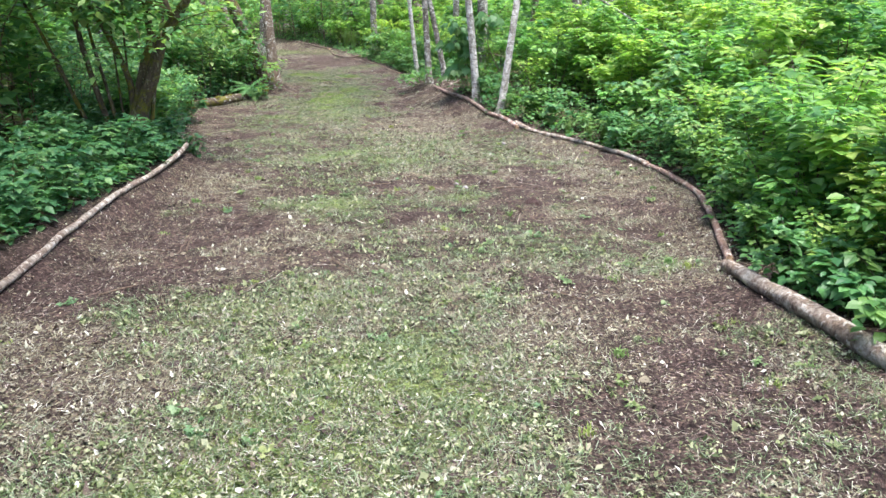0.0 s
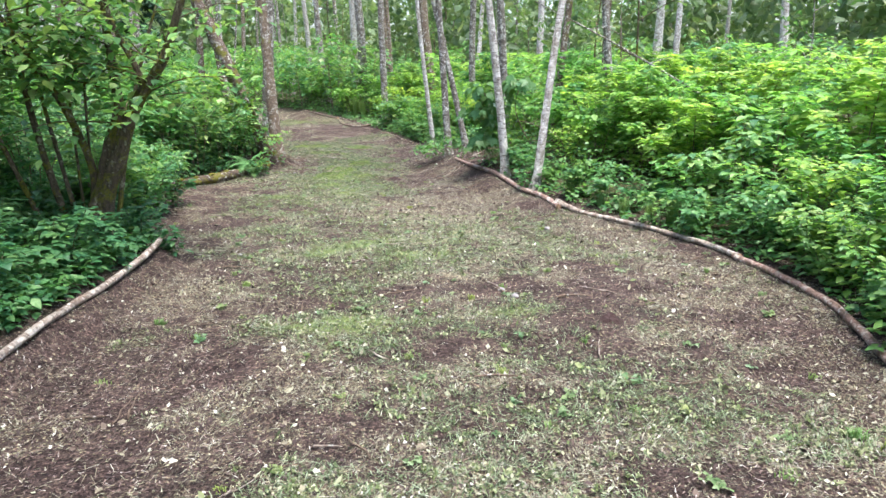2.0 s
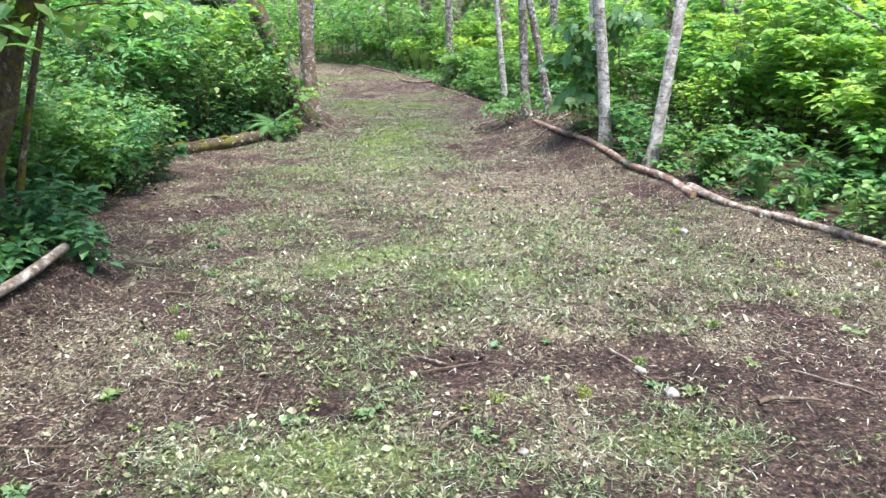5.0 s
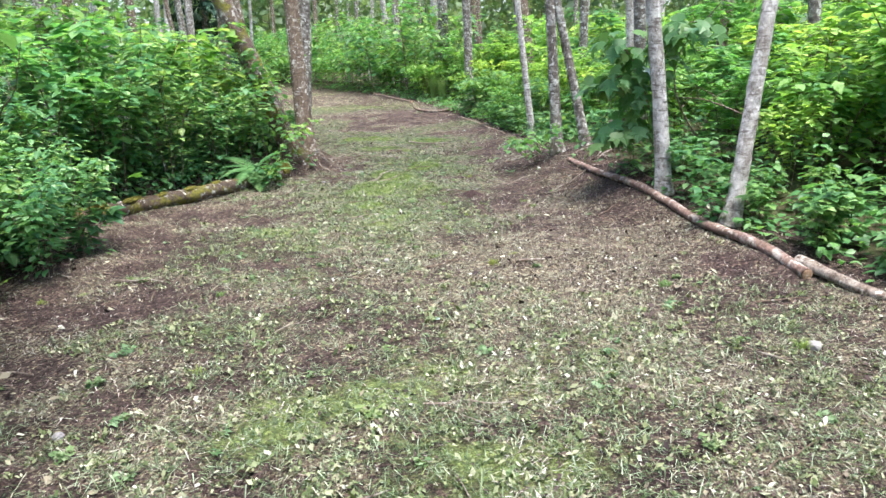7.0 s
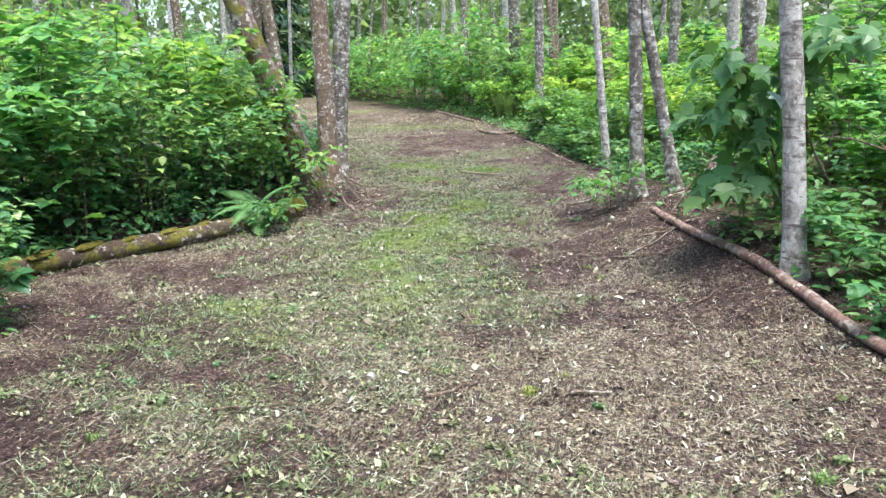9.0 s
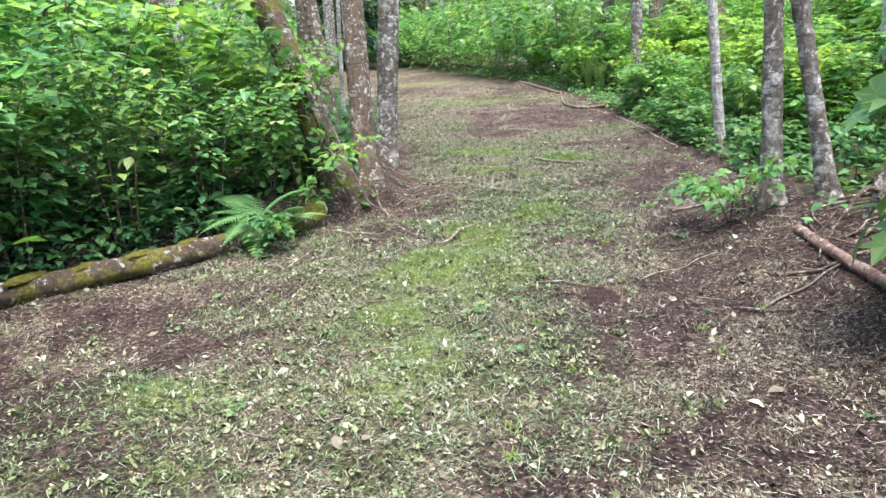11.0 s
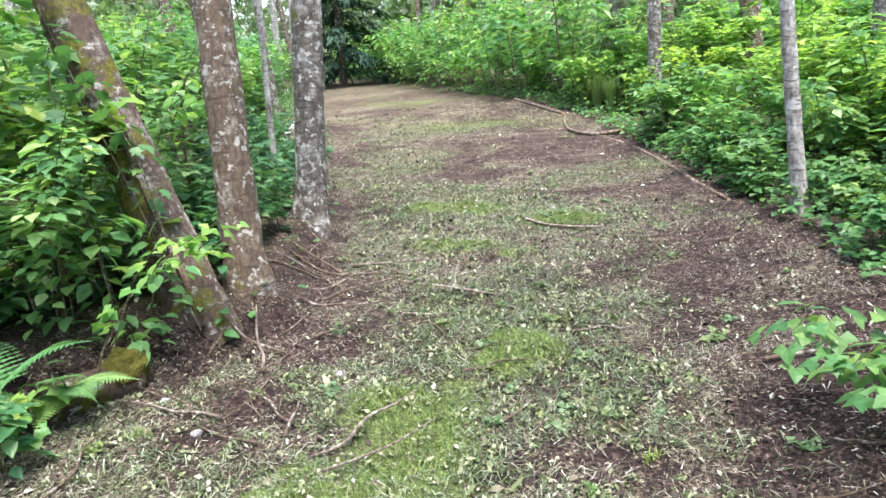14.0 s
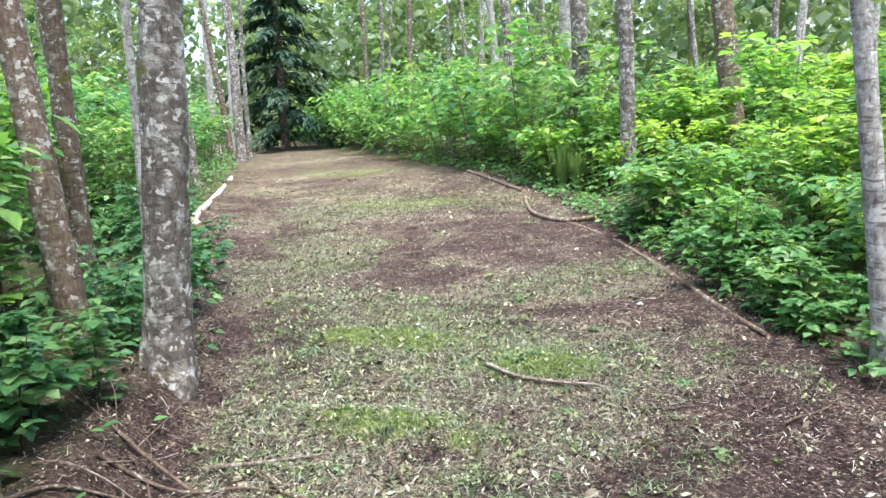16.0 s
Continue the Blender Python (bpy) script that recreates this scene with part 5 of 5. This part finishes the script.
def strands(name, label, category, xs, ys, length, width, rise, rng, mat, lift):
    """Thin dry or green stalks, one sliver each, lying over one another."""
    n = len(xs)
    a = rng.rand(n) * 6.283
    l = length * (0.4 + 1.2 * rng.rand(n) ** 1.4)
    d = np.stack([np.cos(a), np.sin(a), rng.randn(n) * rise], 1) * l[:, None]
    s = np.stack([-np.sin(a), np.cos(a), 0 * a], 1) * (width * (0.6 + 0.8 * rng.rand(n)))[:, None]
    p = np.stack([xs, ys, land(xs, ys) + lift * rng.rand(n) ** 2], 1)
    v = np.stack([p - d - s, p - d + s, p + d], 1).reshape(-1, 3)
    tagged(new(name, mesh_of(name, v.tolist(), np.arange(n * 3).reshape(-1, 3).tolist(), mat)), label, category, kind="stuff")


def clumped(rng, xs, ys, each, spread):
    """Points in little clumps round the given ones."""
    n = len(xs)
    r = spread * (0.4 + rng.rand(n))
    return ((xs[:, None] + rng.randn(n, each) * r[:, None]).ravel(), (ys[:, None] + rng.randn(n, each) * r[:, None]).ravel())


def patchy(x, y):
    return 0.15 + 1.6 * speckle(x, y, 0.07, 71) ** 2


def thin_on_mats(x, y):
    return 1 - 0.8 * mat_at(x, y)


nr = np.random.RandomState(3)
xs, ys = sown_fast(nr, 60000, 1.2, 30, lambda x, y: np.clip(litter_at(x, y), 0.08, 1) * patchy(x, y) * thin_on_mats(x, y), 0.9)
pieces("leaf_litter", "shredded pale and brown leaf litter on the path", "litter", xs, ys, 0.0115, 0.0068, 0.5, nr, LITTER, 0.007)
xs, ys = sown_fast(nr, 230000, 1.2, 26, lambda x, y: np.clip(litter_at(x, y), 0.1, 1) * thin_on_mats(x, y) * (0.25 + 1.5 * speckle(x, y, 0.28, 73) ** 1.4), 0.6)
strands("dry_straw", "dry straw and mown clippings on the path", "litter", xs, ys, 0.026, 0.0019, 0.32, nr, LITTER, 0.024)
xs, ys = sown_fast(nr, 70000, 1.2, 26, lambda x, y: np.clip(bare_at(x, y), 0.12, 1), 0.9)
strands("bark_chips", "brown bark chips and twig scraps on bare soil", "litter", xs, ys, 0.018, 0.003, 0.3, nr, CHIPS, 0.01)
xs, ys = sown_fast(nr, 5200, 1.2, 28, lambda x, y: smooth((moss_at(x, y) - 0.14) / 0.38))
xs, ys = clumped(nr, xs, ys, 12, 0.022)
pieces("low_herbs", "small green leaves of low herbs on the path", "plants", xs, ys, 0.0095, 0.0056, 0.6, nr, HERB, 0.012)
xs, ys = sown_fast(nr, 190000, 1.2, 26, lambda x, y: smooth((moss_at(x, y) - 0.14) / 0.4) * patchy(x, y) * thin_on_mats(x, y))
strands("mown_grass", "grey-green mown grass clippings on the path", "grass", xs, ys, 0.026, 0.0021, 0.5, nr, HERB, 0.026)


def build_grass():
    """Short turf in the green patches."""
    xs, ys = sown_fast(nr, 60000, 1.2, 32, lambda x, y: smooth((moss_at(x, y) - 0.45) / 0.25) * patchy(x, y))
    mx, my = sown_fast(nr, 200000, 12.5, 21, lambda x, y: mat_at(x, y) * (0.3 + 0.7 * patchy(x, y)))
    xs, ys = np.concatenate([xs, mx]), np.concatenate([ys, my])
    n = len(xs)
    a, h = nr.rand(n) * 6.283, 0.012 + 0.03 * nr.rand(n) ** 2
    p = np.stack([xs, ys, land(xs, ys) - 0.002], 1)
    w = np.stack([np.cos(a), np.sin(a), 0 * a], 1) * 0.0022
    t = p + np.stack([nr.randn(n) * 0.6 * h, nr.randn(n) * 0.6 * h, h], 1)
    v = np.stack([p - w, p + w, t], 1).reshape(-1, 3)
    tagged(new("turf", mesh_of("turf", v.tolist(), np.arange(n * 3).reshape(-1, 3).tolist(), GRASS)), "short green turf and moss in patches", "grass", kind="stuff")


build_grass()

def build_molehill(x, y, r, h):
    """A low crumbly heap of turned soil."""
    bm = bmesh.new()
    bmesh.ops.create_grid(bm, x_segments=20, y_segments=20, size=r)
    for v in bm.verts:
        d = math.hypot(v.co.x, v.co.y) / r
        v.co.z = ground_at(x + v.co.x, y + v.co.y) - 0.012 + (h * max(0, 1 - d * d) + 0.035 * noise.noise(v.co * 24) * (d < 0.9)) * (1 if d < 1 else 0) - (0.03 if d > 1 else 0)
        v.co.x += x
        v.co.y += y
    me = bpy.data.meshes.new("molehill")
    bm.to_mesh(me)
    bm.free()
    me.materials.append(SOIL)
    tagged(new("molehill", me), "low molehill of dark crumbly bare soil", "molehill", "molehills")


SOIL, soil_nt, soil_b = fresh("turned_soil", 0.95, 0.1)
soil_nt.links.new(ramp(soil_nt, noised(soil_nt, 60.0, 8.0, 0.8), [(0.3, (0.03, 0.019, 0.018)), (0.55, (0.08, 0.052, 0.048)), (0.75, (0.15, 0.105, 0.095))]), soil_b.inputs["Base Color"])
bumped(soil_nt, soil_b, noised(soil_nt, 70.0, 8.0, 0.8), 1.0, 0.03)
build_molehill(-1.33, 14.93, 0.14, 0.05)
build_molehill(0.95, 7.2, 0.1, 0.05)

# fallen leaves and stones that can be told apart
leaf_kinds = [mesh_of("fallen_leaf", [tuple(q) for q in OVAL * k], OVAL_F, LITTER) for k in (0.05, 0.065, 0.08)]
pale_kinds = [mesh_of("fallen_leaf", [tuple(q) for q in OVAL * k], OVAL_F, WHITE_LEAF) for k in (0.045, 0.06)]
for i in range(150):
    y = rk.uniform(1.6, 21)
    x = rk.uniform(float(left_edge(y)) + 0.1, float(right_edge(y)))
    pale = i % 7 == 0
    ob = new("fallen_leaf", rk.choice(pale_kinds if pale else leaf_kinds))
    ob.matrix_basis = pose(x, y, ground_at(x, y) + 0.008, rk.gauss(0, 12), rk.gauss(0, 12), rk.uniform(0, 360))
    tagged(ob, "pale fallen leaf lying on the path" if pale else "withered fallen leaf lying on the path", "leaf", "fallen leaves")


def build_stone(x, y, r, seed):
    bm = bmesh.new()
    bmesh.ops.create_icosphere(bm, subdivisions=2, radius=r)
    for v in bm.verts:
        v.co *= 1 + 0.3 * noise.noise(v.co / r * 1.3 + Vector((seed, 0, 0)))
        v.co.z *= 0.65
    me = bpy.data.meshes.new("stone")
    bm.to_mesh(me)
    bm.free()
    me.materials.append(STONE)
    ob = new("stone", me)
    ob.location = (x, y, ground_at(x, y) + r * 0.35)
    tagged(ob, "small pale grey stone on the soil", "stone", "stones on the path")


for i, (x, y, r) in enumerate(((-3.35, 15.75, 0.025), (-1.3, 15.2, 0.022), (0.15, 8.05, 0.03), (0.25, 7.8, 0.035), (-0.4, 7.3, 0.02), (0.9, 10.6, 0.04), (-2.6, 9.4, 0.025), (-1.75, 12.2, 0.03), (-3.0, 16.4, 0.03))):
    build_stone(x, y, r, i)


# ---- small weeds in the path ----
def weed_kind(seed, size, count):
    """A flat rosette of toothed leaves with a few standing in the middle."""
    rng = random.Random(seed)
    places = [((rng.gauss(0, size * 0.5), rng.gauss(0, size * 0.5), 0.006 + rng.random() * size * 0.5), rng.uniform(0, 6.28), rng.gauss(-0.1, 0.3), rng.gauss(0, 0.3), size * rng.uniform(0.5, 1.1)) for _ in range(count)]
    v, f = scatter_leaves(places, (LOBED, TRIPLE, OVAL)[seed % 3], (LOBED_F, TRIPLE_F, OVAL_F)[seed % 3], rng)
    v[:, 2] = np.maximum(v[:, 2], -0.004)
    return mesh_of("weed", v.tolist(), f, WEED)


WEED = leaf_material("weed_green", [(0.0, (0.07, 0.13, 0.045)), (0.5, (0.14, 0.22, 0.08)), (1.0, (0.24, 0.31, 0.16))], 0.3, 0.5, 0.3)
weed_kinds = [weed_kind(k, (0.035, 0.045, 0.03)[k % 3], 12 + k % 4 * 4) for k in range(6)]
rw = random.Random(64)
tries = weeds = 0
while weeds < 290 and tries < 6000:
    tries += 1
    y = 1.6 + 20.5 * rw.random() ** 1.1
    x = rw.uniform(float(left_edge(y)) + 0.1, float(right_edge(y)) - 0.05)
    if rw.random() > 0.1 + 1.5 * float(moss_at(x, y)):
        continue
    weeds += 1
    ob = new("weed", weed_kinds[weeds % 6])
    ob.matrix_basis = pose(x, y, ground_at(x, y) + 0.002, 0, 0, rw.uniform(0, 360))
    k = rw.uniform(0.5, 1.15)
    ob.scale = (k, k, k)
    tagged(ob, "small green leafy weed growing in the path", "weed", "weeds in the path")
